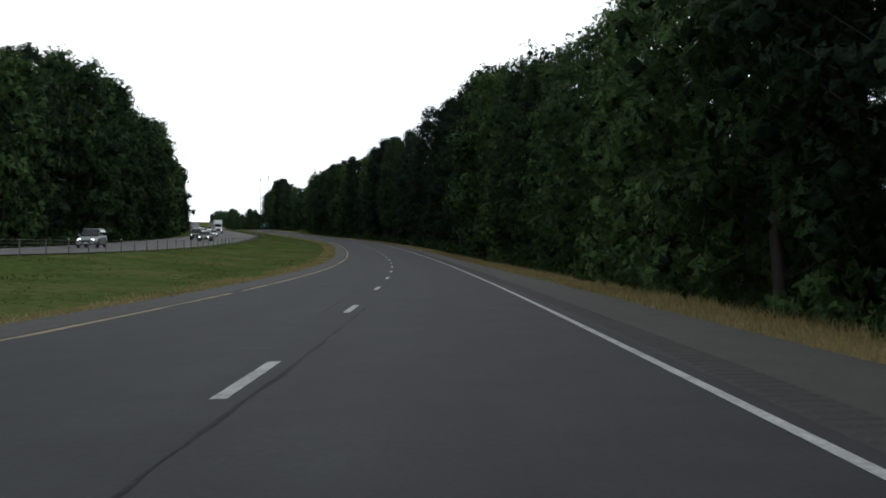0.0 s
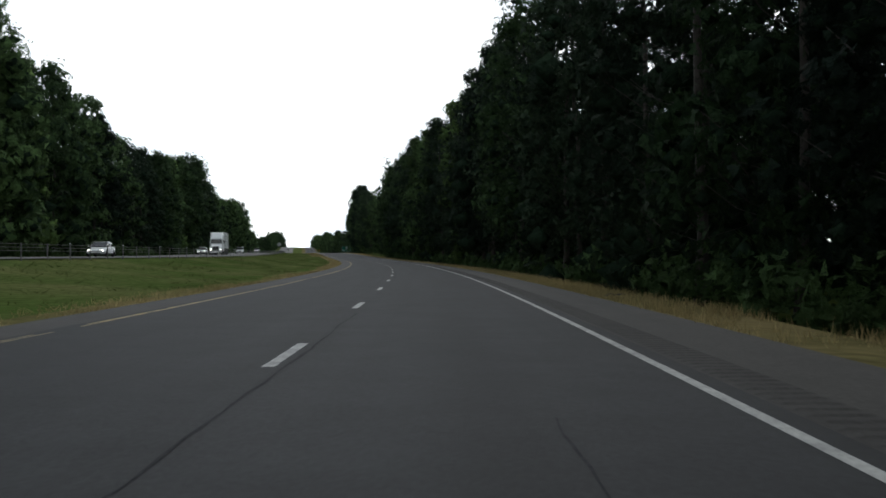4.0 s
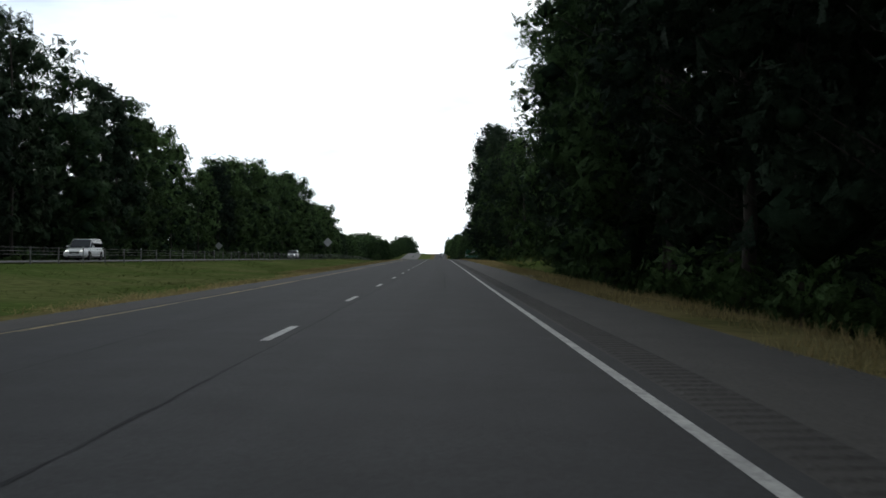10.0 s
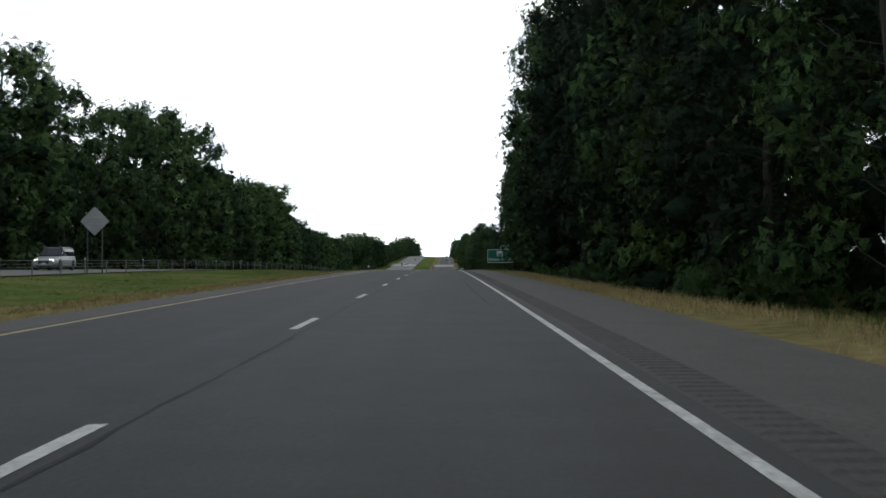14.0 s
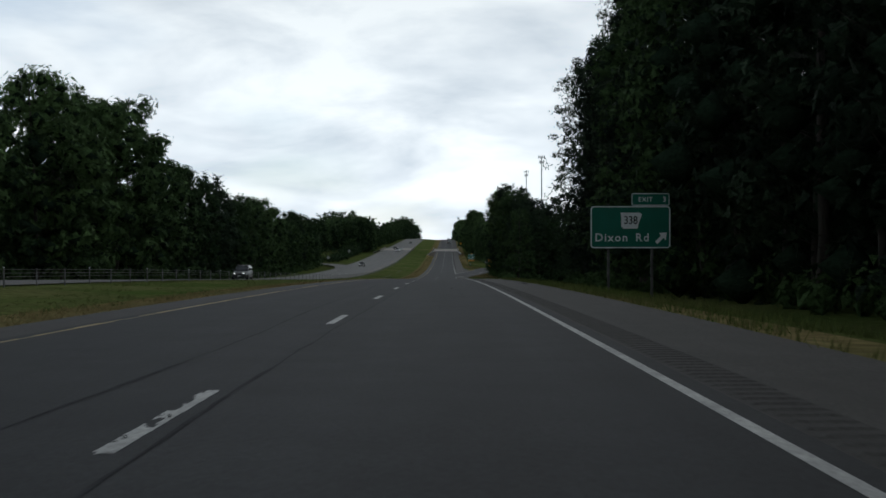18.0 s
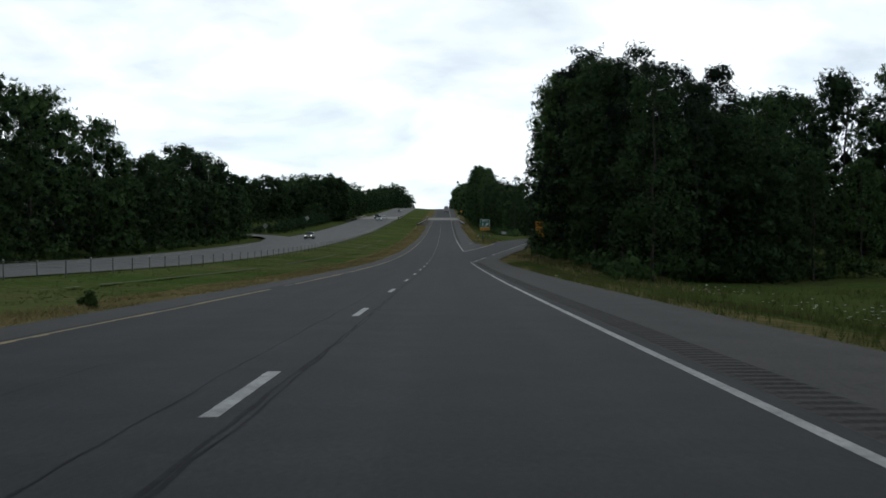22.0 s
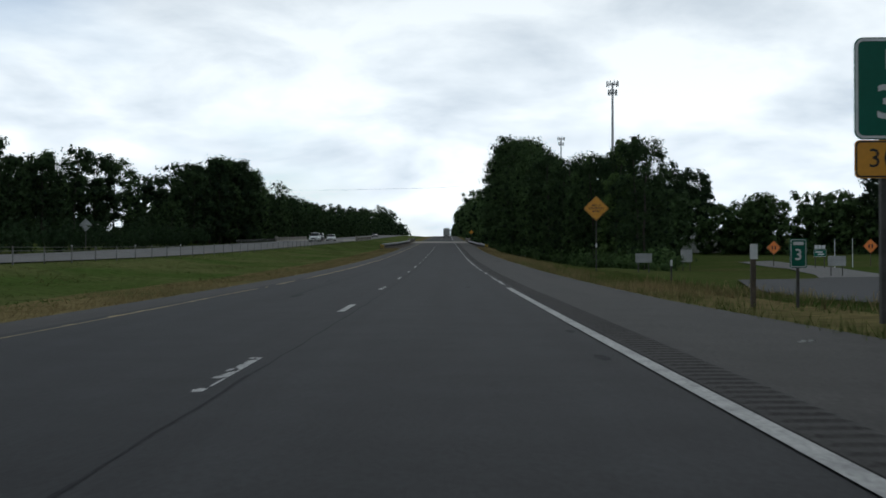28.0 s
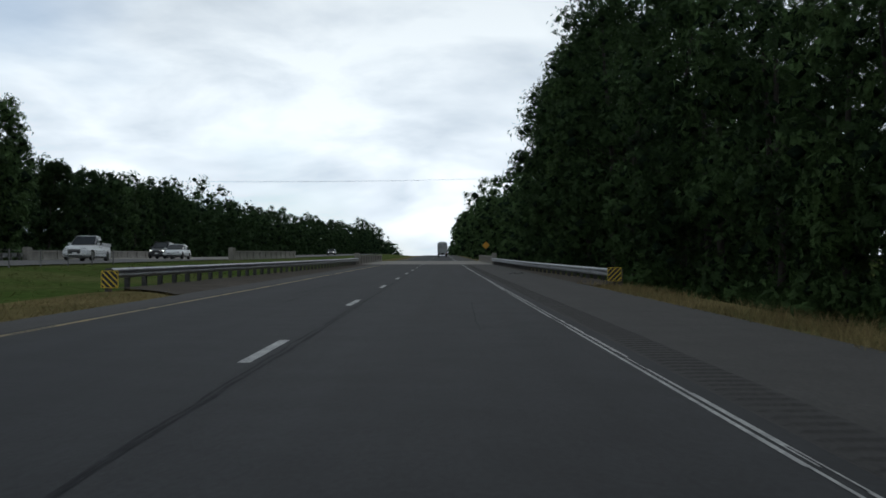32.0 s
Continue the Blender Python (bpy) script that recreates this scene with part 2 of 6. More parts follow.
def each_its_own(m, low, high):
    """Makes every tree a little lighter, darker or yellower than the next."""
    nt = m.node_tree
    b = nt.nodes["Principled BSDF"]
    info, ramp, mul = nt.nodes.new("ShaderNodeObjectInfo"), nt.nodes.new("ShaderNodeValToRGB"), nt.nodes.new("ShaderNodeMix")
    ramp.color_ramp.elements[0].color, ramp.color_ramp.elements[1].color = (low, low, low * 1.1, 1), (high * 1.08, high, high * 0.85, 1)
    mul.data_type, mul.blend_type = "RGBA", "MULTIPLY"
    mul.inputs["Factor"].default_value = 1.0
    nt.links.new(info.outputs["Random"], ramp.inputs[0])
    nt.links.new(b.inputs["Base Color"].links[0].from_socket, mul.inputs["A"])
    nt.links.new(ramp.outputs[0], mul.inputs["B"])
    nt.links.new(mul.outputs["Result"], b.inputs["Base Color"])


M = {
    "asphalt": tracks(pavement("asphalt", (0.0198, 0.0213, 0.0232), (0.0130, 0.0142, 0.0158), 0.2, 0.255),
                      ((-4, 0.86), (3.9, 1.0), (-3.0, 0.92), (-2.6, 0.94), (-1.8, 0.82), (-1.0, 0.94), (-0.2, 0.93), (0.06, 0.95), (0.17, 0.84), (0.28, 0.97), (1.1, 1.06), (1.9, 0.86), (2.7, 1.06), (3.4, 1.02))),
    "shoulder": pavement("shoulder_asphalt", (0.051, 0.0487, 0.0452), (0.0415, 0.0397, 0.037), 0.1, 0.2),
    "opposite": pavement("opposite_pavement", (0.13, 0.128, 0.122), (0.10, 0.10, 0.095), 0.12),
    "concrete": material("bridge_concrete", (0.30, 0.28, 0.25), 0.9, vary=0.15, scale=0.8, fine=20, bump=0.3, tint=(0.2, 0.185, 0.165), spec=0.2),
    "steel": material("galvanised_steel", (0.36, 0.37, 0.38), 0.45, 0.8, vary=0.12, scale=2, fine=30, tint=(0.24, 0.24, 0.25)),
    "post": material("weathered_steel_post", (0.085, 0.082, 0.078), 0.7, 0.3, vary=0.2, scale=3, fine=30),
    "barrier": material("dull_galvanised_post", (0.17, 0.17, 0.165), 0.65, 0.2, vary=0.2, scale=3, fine=30, tint=(0.12, 0.12, 0.115)),
    "timber": material("weathered_timber", (0.10, 0.08, 0.06), 0.9, vary=0.3, scale=2, fine=25, bump=0.5),
    "sign_green": material("green_sign_sheeting", (0.003, 0.112, 0.074), 0.5, vary=0.06, scale=0.8, fine=12, tint=(0.003, 0.094, 0.058), spec=0.25),
    "sign_white": material("white_sign_sheeting", (0.62, 0.64, 0.64), 0.45, vary=0.06, scale=1, fine=12, tint=(0.5, 0.52, 0.52)),
    "sign_yellow": material("yellow_sign_sheeting", (0.62, 0.28, 0.015), 0.45, vary=0.08, scale=1, fine=12, tint=(0.5, 0.22, 0.012)),
    "marker_yellow": material("yellow_marker_sheeting", (0.66, 0.46, 0.02), 0.45, vary=0.08, scale=1, fine=12, tint=(0.52, 0.36, 0.02)),
    "sign_orange": material("orange_sign_sheeting", (0.75, 0.2, 0.02), 0.45, vary=0.08, scale=1, fine=12, tint=(0.6, 0.16, 0.02)),
    "sign_black": material("black_sign_legend", (0.012, 0.012, 0.012), 0.5, vary=0.1),
    "sign_back": material("bare_aluminium_sign_back", (0.30, 0.31, 0.31), 0.5, 0.5, vary=0.12, scale=1.5, fine=15, tint=(0.22, 0.23, 0.23)),
    "paint_white": material("white_vehicle_paint", (0.78, 0.79, 0.79), 0.3, vary=0.04, scale=1, fine=8, tint=(0.70, 0.71, 0.71)),
    "paint_silver": material("silver_vehicle_paint", (0.34, 0.35, 0.36), 0.3, 0.5, vary=0.05, scale=1, fine=8, tint=(0.28, 0.29, 0.3)),
    "paint_dark": material("dark_vehicle_paint", (0.03, 0.032, 0.036), 0.3, vary=0.06, scale=1, fine=8),
    "glass": material("dark_vehicle_glass", (0.012, 0.014, 0.016), 0.08, vary=0.05),
    "rubber": material("tyre_rubber", (0.018, 0.018, 0.018), 0.85, vary=0.15, fine=40),
    "chrome": material("bright_metal", (0.55, 0.55, 0.55), 0.25, 0.9, vary=0.06),
    "red": material("red_lamp_lens", (0.35, 0.015, 0.012), 0.3, vary=0.1),
    "plank": material("painted_siding", (0.52, 0.52, 0.5), 0.7, vary=0.08, scale=1, fine=10, tint=(0.42, 0.42, 0.4)),
    "roof": material("pale_metal_roof", (0.34, 0.35, 0.36), 0.5, 0.3, vary=0.1, scale=1, fine=10),
    "white": material("road_paint_white", (0.40, 0.40, 0.385), 0.75, vary=0.4, scale=2.2, fine=22, tint=(0.25, 0.25, 0.245)),
    "yellow": material("road_paint_yellow", (0.31, 0.22, 0.075), 0.7, vary=0.35, scale=1.2, fine=30, tint=(0.16, 0.12, 0.06)),
    "soil": material("roadside_grass_soil", (0.05, 0.075, 0.02), 0.95, vary=0.35, scale=0.09, fine=2.5, bump=0.3, tint=(0.075, 0.08, 0.03), spec=0.0),
    "bark": material("bark", (0.042, 0.034, 0.028), 0.9, vary=0.3, scale=1.5, fine=12, bump=0.8),
    "leaf": material("broadleaf_foliage", (0.053, 0.094, 0.038), 0.75, vary=0.4, scale=0.35, fine=5, bump=1.0, relief=0.12, tint=(0.033, 0.060, 0.026), island=0.18, thin=0.15, spec=0.03),
    "bright_leaf": material("young_foliage", (0.070, 0.118, 0.040), 0.7, vary=0.4, scale=0.35, fine=5, bump=1.0, relief=0.12, tint=(0.042, 0.076, 0.027), island=0.3, thin=0.2, spec=0.03),
    "needle": material("pine_foliage", (0.026, 0.042, 0.027), 0.8, vary=0.4, scale=0.35, fine=6, bump=1.0, relief=0.12, tint=(0.014, 0.024, 0.017), island=0.26, thin=0.06, spec=0.03),
    # shade deep inside the crowns put into a dark colour, for the filler lumps
    "inner": material("dark_crown_filler", (0.018, 0.030, 0.018), 0.9, vary=0.4, scale=0.4, fine=4, bump=1.0, relief=0.15, tint=(0.012, 0.021, 0.013), spec=0.0),
    "crack": material("weathered_crack", (0.022, 0.023, 0.025), 0.9, vary=0.4, scale=1.2, fine=12, tint=(0.034, 0.036, 0.039), spec=0.1),
    "verge": material("dry_verge_turf", (0.172, 0.138, 0.066), 0.95, vary=0.35, scale=0.12, fine=2.5, bump=0.3, tint=(0.095, 0.092, 0.038), spec=0.0),
    "turf": material("green_median_turf", (0.060, 0.093, 0.024), 0.95, vary=0.35, scale=0.11, fine=2.5, bump=0.3, tint=(0.115, 0.119, 0.048), spec=0.0),
    "lamp": None,
    "grass": material("green_grass", (0.072, 0.110, 0.027), 0.8, vary=0.2, scale=0.14, fine=2, tint=(0.120, 0.122, 0.045), island=0.25, thin=0.5, spec=0.03),
    "straw": material("dry_grass", (0.325, 0.262, 0.128), 0.85, vary=0.3, scale=0.16, fine=2, tint=(0.215, 0.172, 0.080), island=0.3, thin=0.5, spec=0.03),
}


def glowing(name, color, strength):
    m = bpy.data.materials.new(name)
    m.use_nodes = True
    p = m.node_tree.nodes["Principled BSDF"]
    p.inputs["Base Color"].default_value = (*color, 1)
    p.inputs["Emission Color"].default_value, p.inputs["Emission Strength"].default_value = (*color, 1), strength
    return m


for key in ("leaf", "bright_leaf", "needle"):
    each_its_own(M[key], 0.6, 1.3)
    ragged(M[key], 28.0 if key == "needle" else 22.0, 0.435)
M["lamp"] = glowing("lit_headlamp", (1.0, 0.97, 0.9), 3.0)

# ---- mesh helpers ----


def link_mesh(name, verts, faces, mats, parent=None, smooth=False):
    me = bpy.data.meshes.new(name)
    me.from_pydata([tuple(map(float, p)) for p in verts], [], faces)
    for m in (mats if isinstance(mats, (list, tuple)) else [mats]):
        me.materials.append(m)
    if smooth:
        me.polygons.foreach_set("use_smooth", [True] * len(me.polygons))
    ob = new(name, me)
    if parent is not None:
        ob.parent = parent
    return ob


def part(name, bm, mat, parent=None, label=""):
    """Links a bmesh as one mesh object under a thing or a part."""
    me = bpy.data.meshes.new(name)
    bm.to_mesh(me)
    bm.free()
    me.materials.append(mat)
    ob = new(name, me)
    if parent is not None:
        ob.parent = parent
    return tagged(ob, label) if label else ob


def ribbon(name, s0, s1, step, us, z, mat, parent=None, zfun=None):
    """A strip of pavement between lateral lines us, from station s0 to s1."""
    ss = np.append(np.arange(s0, s1, step), s1).astype(float)
    us = [u(ss) if callable(u) else np.full_like(ss, u) for u in us]
    rows = [places(ss, u, (zfun(ss, u) if zfun else 0) + z) for u in us]
    n, verts, faces = len(ss), np.concatenate(rows), []
    for k in range(len(us) - 1):
        for i in range(n - 1):
            a, b = k * n + i, (k + 1) * n + i
            faces.append((a, b, b + 1, a + 1))
    ob = link_mesh(name, verts, faces, mat, parent, smooth=True)
    lay = ob.data.uv_layers.new(name="UVMap")
    idx = np.zeros(len(ob.data.loops), dtype=np.int64)
    ob.data.loops.foreach_get("vertex_index", idx)
    flat = np.stack((np.concatenate(us), np.tile(ss, len(us))), axis=1)[idx]
    lay.data.foreach_set("uv", flat.astype(np.float32).ravel())
    return ob


# ---- ground ----
OPP_S = (-400, 270, 370, 550, 770, 880, 1060, 1200, 3000)
OPP_Z = (0.9, 0.9, 0.85, 0.15, -0.1, 0.0, 0.55, 0.5, 0.5)


def opposite_z(s):
    return np.interp(s, OPP_S, OPP_Z)


def ramp_drop(s, u):
    """The land beside the exit ramp falls away towards the side road."""
    a, b = np.clip((np.asarray(s, float) - 1018) / 50, 0, 1), np.clip((np.asarray(u, float) - 9) / 5, 0, 1)
    return -0.65 * a * a * (3 - 2 * a) * b * (1 + 0.07 * np.clip(np.asarray(u, float) - 16, 0, 14))


EDGE_S = (-400, 20, 250, 330, 440, 560, 720, 850, 1010, 1090, 1150, 1190, 3000)
EDGE_U = (5.9, 5.85, 5.65, 5.8, 6.3, 6.3, 6.2, 6.3, 6.9, 7.0, 6.6, 6.75, 6.75)


def paved_edge(s):
    """How far the right shoulder's pavement reaches."""
    return np.interp(s, EDGE_S, EDGE_U)


def ground_z(s, u):
    """Height of the ground over the pavement's level at that station."""
    s, u = np.broadcast_arrays(np.asarray(s, float), np.asarray(u, float))
    oz = opposite_z(s)
    u = np.where(u > 0, u + (6.75 - paved_edge(s)) * np.clip((12 - u) / 5, 0, 1), u)
    right = np.interp(u, (6.7, 8.6, 12.0, 16.0, 40.0, 120.0), (-0.06, -0.14, -1.0, -1.1, -0.5, 1.5))
    level = np.interp(u, (6.7, 30.0, 120.0), (-0.07, -0.12, 0.5))
    k = np.interp(s, (865, 888, 900, 1110, 1150), (0, 0.8, 1, 1, 0))
    hollow = -1.3 * np.exp(-((s - 882) / 32.0) ** 2) * np.interp(u, (13, 20, 35, 80, 120), (0, 0.5, 1, 1, 0))
    knoll = np.exp(-((s - 505) / 26.0) ** 2) * np.interp(u, (7.2, 9.5, 15, 22, 60), (0, 0.35, 1.9, 2.8, 1.5))
    right = right * (1 - k) + level * k + knoll + hollow + ramp_drop(s, u)
    median = np.interp(u, (-17.5, -13.0, -9.0, -4.8), (0.0, -0.25, -0.3, -0.05)) + oz * np.clip((-5.4 - u) / 12.0, 0, 1)
    bank = oz + np.interp(u, (-140.0, -60.0, -38.0, -34.5, -17.5), (2.0, 0.0, -0.6, -0.06, -0.06))
    return np.where(u > 6.7, right, np.where(u > -4.8, -0.06, np.where(u > -17.5, median, bank)))


def ground_under(s, u):
    return float(ground_z(s, u))


def build_ground():
    ss = np.concatenate((np.arange(-300, 1500, 6.0), np.arange(1500, 3001, 30.0)))
    us = np.array([-900, -500, -250, -140, -100, -80, -60, -50, -44, -40, -38, -36, -34.5, -30, -25, -20, -18.2, -17.5, -16, -14.5, -13, -11.5, -10, -8.5, -7, -6, -5.4, -4.8,
                   -4.4, 0, 4, 5.4, 5.9, 6.4, 6.9, 7.6, 8.6, 10, 12, 14, 16, 20, 25, 32, 40, 55, 75, 100, 140, 250, 500, 900])
    s2, u2 = np.meshgrid(ss, us, indexing="ij")
    rough = np.where((u2 > 7) | (u2 < -6), 1.0, 0.0) * np.where((u2 < -17) & (u2 > -36), 0.0, 1.0)
    z = ground_z(s2, u2) + rough * 0.06 * np.sin(s2 * 0.31 + u2 * 1.7) * np.sin(u2 * 0.9 + s2 * 0.13)
    v = places(s2.ravel(), u2.ravel(), z.ravel())
    nu = len(us)
    faces = [(i * nu + j, i * nu + j + 1, (i + 1) * nu + j + 1, (i + 1) * nu + j) for i in range(len(ss) - 1) for j in range(nu - 1)]
    ob = link_mesh("ground", v, faces, [M["soil"], M["verge"], M["turf"]], smooth=True)
    kinds = []
    for i in range(len(ss) - 1):
        for j in range(nu - 1):
            um = (us[j] + us[j + 1]) / 2
            knoll = 455 < ss[i] < 560 and um > 9.5
            kinds.append(1 if 5.4 < um < (7.8 if 590 < ss[i] < 900 else 10) and not knoll else 2 if knoll or -18 < um < (-8 if ss[i] > 430 else -6.3) else 1 if -8 < um < -4.3 else 0)
    ob.data.polygons.foreach_set("material_index", kinds)
    tagged(ob, "grassy roadside ground of green and straw-coloured turf", "ground", kind="structure")
    far = link_mesh("ground_far", [(-4500, -4500, -25), (4500, -4500, -25), (4500, 4500, -25), (-4500, 4500, -25)], [(0, 1, 2, 3)], M["soil"])
    tagged(far, "distant flat land reaching the horizon", "ground", kind="structure")


build_ground()

# ---- carriageways ----
road = tagged(ribbon("road", -60, 1900, 4, (-3.9, -2.8, -1.4, 0, 1.4, 2.8, 3.95), 0.0, M["asphalt"]), "two-lane dark grey asphalt carriageway with worn markings", "road", kind="structure")
shoulder_r = tagged(ribbon("shoulder_right", -60, 1900, 4, (3.95, 5.0, paved_edge), 0.0, M["shoulder"]), "paved brownish-grey right shoulder with rumble strip", "shoulder", kind="structure")
tagged(ribbon("shoulder_left", -60, 1900, 4, (-4.85, -3.9), 0.0, M["shoulder"]), "narrow paved left shoulder beside the median", "shoulder", kind="structure")
opposite = tagged(ribbon("road_opposite", -200, 1900, 4, (-33.5, -31.0, -27.0, -23.0, -20.0, -18.3), 0.0, M["opposite"], zfun=lambda s, u: opposite_z(s)), "pale grey opposite carriageway beyond the grass median", "road", kind="structure")

PERIOD, DASH = 12.19, 2.92


def marking(name, s0, s1, u, width, mat, parent, step=6.0, dz=0.004):
    return ribbon(name, s0, s1, step, (u - width / 2, u + width / 2), dz, mat, parent)


def worn_dash(s0, seed, wear):
    """A lane dash whose paint has flaked away in places."""
    rng = np.random.default_rng(seed)
    nx, ny = 5, 40
    verts, faces = [], []
    for j in range(ny + 1):
        for i in range(nx + 1):
            verts.append(place(s0 + DASH * j / ny + rng.normal() * 0.012, (i / nx - 0.5) * 0.125 + rng.normal() * 0.003, 0.004))
    blotch = np.array([[noise.noise(Vector((i * 0.3, j * 0.3, seed * 3.1))) for i in range(nx)] for j in range(ny)])
    for j in range(ny):
        for i in range(nx):
            if blotch[j, i] + rng.normal() * 0.07 + 0.14 * (i - 1.5) > wear:
                a = j * (nx + 1) + i
                faces.append((a, a + 1, a + nx + 2, a + nx + 1))
    return link_mesh("lane_dash", verts, faces, M["white"], road)


for k in range(-3, 125):
    s0 = 8.33 + PERIOD * k
    if s0 > 1300:
        marking("lane_dash", s0, s0 + DASH, 0.0, 0.12, M["white"], road, step=1.5)
    else:
        worn_dash(s0, k + 10, 0.0 if 895 < s0 < 1110 and k % 4 else -0.3 if 640 < s0 < 665 or 832 < s0 < 846 else -1.2)


def broken_line(name, s0, s1, u0, u1, width, mat, wear, seed, parent, zfun=None):
    """A long painted line with flaked spots, from u0 at s0 to u1 at s1."""
    rng = np.random.default_rng(seed)
    n = int((s1 - s0) / 0.6)
    ss = np.linspace(s0, s1, n + 1)
    uc = np.interp(ss, (s0, s1), (u0, u1)) + 0.015 * np.sin(ss * 0.07 + seed)
    cols = [places(ss, uc + width * (f - 0.5), (zfun(ss) if zfun else 0) + np.full(n + 1, 0.004)) for f in (0, 0.34, 0.67, 1)]
    faces = []
    for k in range(3):
        for i in range(n):
            if noise.noise(Vector((i * 0.13, k * 0.8, seed * 5.7))) + rng.normal() * 0.1 > wear:
                a, b = k * (n + 1) + i, (k + 1) * (n + 1) + i
                faces.append((a, b, b + 1, a + 1))
    return link_mesh(name, np.concatenate(cols), faces, mat, parent)


broken_line("edge_line", -60, 470, 3.70, 3.70, 0.105, M["white"], -1.2, 1, road)
broken_line("edge_line", 470, 846, 3.71, 3.71, 0.108, M["white"], -0.95, 2, road)
broken_line("edge_line", 846, 895, 3.67, 3.67, 0.045, M["white"], -0.6, 12, road)
broken_line("edge_line", 846, 895, 3.745, 3.745, 0.05, M["white"], -0.55, 13, road)
broken_line("edge_line", 1046, 1078, 3.84, 3.80, 0.11, M["white"], 0.05, 9, road)
broken_line("edge_line", 1078, 1268, 3.73, 3.64, 0.036, M["white"], -0.3, 3, road)
broken_line("edge_line", 1078, 1268, 3.795, 3.705, 0.042, M["white"], -0.3, 8, road)
broken_line("edge_line", 1268, 1900, 3.72, 3.72, 0.13, M["white"], -0.8, 4, road)
broken_line("edge_line", -60, 1900, -3.68, -3.68, 0.12, M["yellow"], -0.3, 5, road)
broken_line("edge_line", -100, 1900, -19.6, -19.6, 0.13, M["yellow"], -0.4, 6, opposite, opposite_z)
broken_line("edge_line", -100, 985, -30.8, -30.8, 0.13, M["white"], -0.4, 7, opposite, opposite_z)


def wander(name, s0, s1, u, width, seed, amp, parent, mat, gaps=0.0):
    """A crack or tar joint that runs along the pavement and wanders a little."""
    rng = np.random.default_rng(seed)
    n = int((s1 - s0) / 0.35)
    ss = np.linspace(s0, s1, n + 1)
    uc = u + amp * np.array([noise.noise(Vector((x * 0.045, seed * 7.7, 0))) for x in ss])
    uc = uc + np.array([0.035 * noise.noise(Vector((x * 0.55, seed * 3.3, 4))) + 0.022 * noise.noise(Vector((x * 1.7, seed * 2.1, 6))) for x in ss])
    w = width * (0.3 + 1.5 * np.abs(np.array([noise.noise(Vector((x * 0.35, seed, 9))) for x in ss])) + 0.35 * rng.random(n + 1))
    keep = np.array([noise.noise(Vector((x * 0.03, seed * 1.3, 2))) for x in ss]) > gaps
    lo, hi = places(ss, uc - w / 2, np.full(n + 1, 0.003)), places(ss, uc + w / 2, np.full(n + 1, 0.003))
    faces = [(i, n + 1 + i, n + 2 + i, i + 1) for i in range(n) if keep[i]]
    return link_mesh(name, np.concatenate((lo, hi)), faces, mat, parent)


wander("tar_joint", -20, 1268, 0.20, 0.042, 1, 0.10, road, M["crack"], -0.35)
wander("tar_joint", 20, 780, -0.42, 0.035, 2, 0.25, road, M["crack"], 0.18)
wander("tar_joint", 780, 868, -0.4, 0.028, 21, 0.2, road, M["crack"], -0.4)
wander("tar_joint", 868, 1268, -0.45, 0.02, 22, 0.25, road, M["crack"], 0.25)
wander("crack", 0, 1260, 2.4, 0.022, 4, 0.35, road, M["crack"], 0.32)
wander("crack", 0, 1260, -1.6, 0.022, 5, 0.4, road, M["crack"], 0.27)
wander("crack", 396, 428, 2.25, 0.05, 11, 0.15, road, M["crack"], -1)
wander("crack", 528, 552, 2.9, 0.05, 12, 0.5, road, M["crack"], -1)
wander("crack", 640, 700, -0.9, 0.05, 13, 0.8, road, M["crack"], -0.2)
wander("crack", 1040, 1260, -2.0, 0.06, 14, 0.5, road, M["crack"], 0.12)
wander("tar_joint", 700, 900, 0.24, 0.035, 15, 0.08, road, M["crack"], -0.5)
wander("tar_joint", 1075, 1230, 0.2, 0.03, 16, 0.08, road, M["crack"], -0.5)


def ditch_strip(s0, s1, u, width, seed, gaps):
    """Pale broken bottom of the median's shallow ditch."""
    n = int((s1 - s0) / 0.6)
    ss = np.linspace(s0, s1, n + 1)
    uc = u + np.array([0.5 * noise.noise(Vector((x * 0.02, seed, 1))) for x in ss])
    w = width * np.array([0.7 + 0.8 * abs(noise.noise(Vector((x * 0.3, seed, 5)))) for x in ss])
    keep = np.array([noise.noise(Vector((x * 0.035, seed * 1.7, 2))) + 0.4 * noise.noise(Vector((x * 0.4, seed, 3))) for x in ss]) > gaps
    rows = [places(ss, uc + d * w, ground_z(ss, uc + d * w) + 0.075) for d in (-0.5, 0.5)]
    ob = link_mesh("ditch_strip", np.concatenate(rows), [(i, n + 1 + i, n + 2 + i, i + 1) for i in range(n) if keep[i]], M["ditch"])
    return tagged(ob, "pale broken strip along the bottom of the median ditch", "ditch", kind="structure")


M["ditch"] = material("pale_ditch_lining", (0.12, 0.122, 0.075), 0.9, vary=0.3, scale=0.6, fine=14, bump=0.3, tint=(0.09, 0.10, 0.055), spec=0.1)
ditch_strip(780, 960, -12.4, 0.36, 5, -0.02)
ditch_strip(960, 1150, -12.4, 0.36, 8, 0.12)


def bare_strip(name, label, s0, s1, near, far):
    """Bare, gritty earth under a guardrail."""
    ss = np.arange(s0, s1 + 0.1, 2.0)
    rows = []
    for f in (0.0, 0.3, 0.6, 1.0):
        u = near(ss) + (far(ss) - near(ss)) * f
        rows.append(places(ss, u, np.maximum(ground_z(ss, u), -0.08) + 0.05 * (f > 0) - 0.002))
    n = len(ss)
    ob = link_mesh(name, np.concatenate(rows), [(k * n + i, (k + 1) * n + i, (k + 1) * n + i + 1, k * n + i + 1) for k in range(3) for i in range(n - 1)], M["dirt"], smooth=True)
    return tagged(ob, label, "ground", kind="structure")


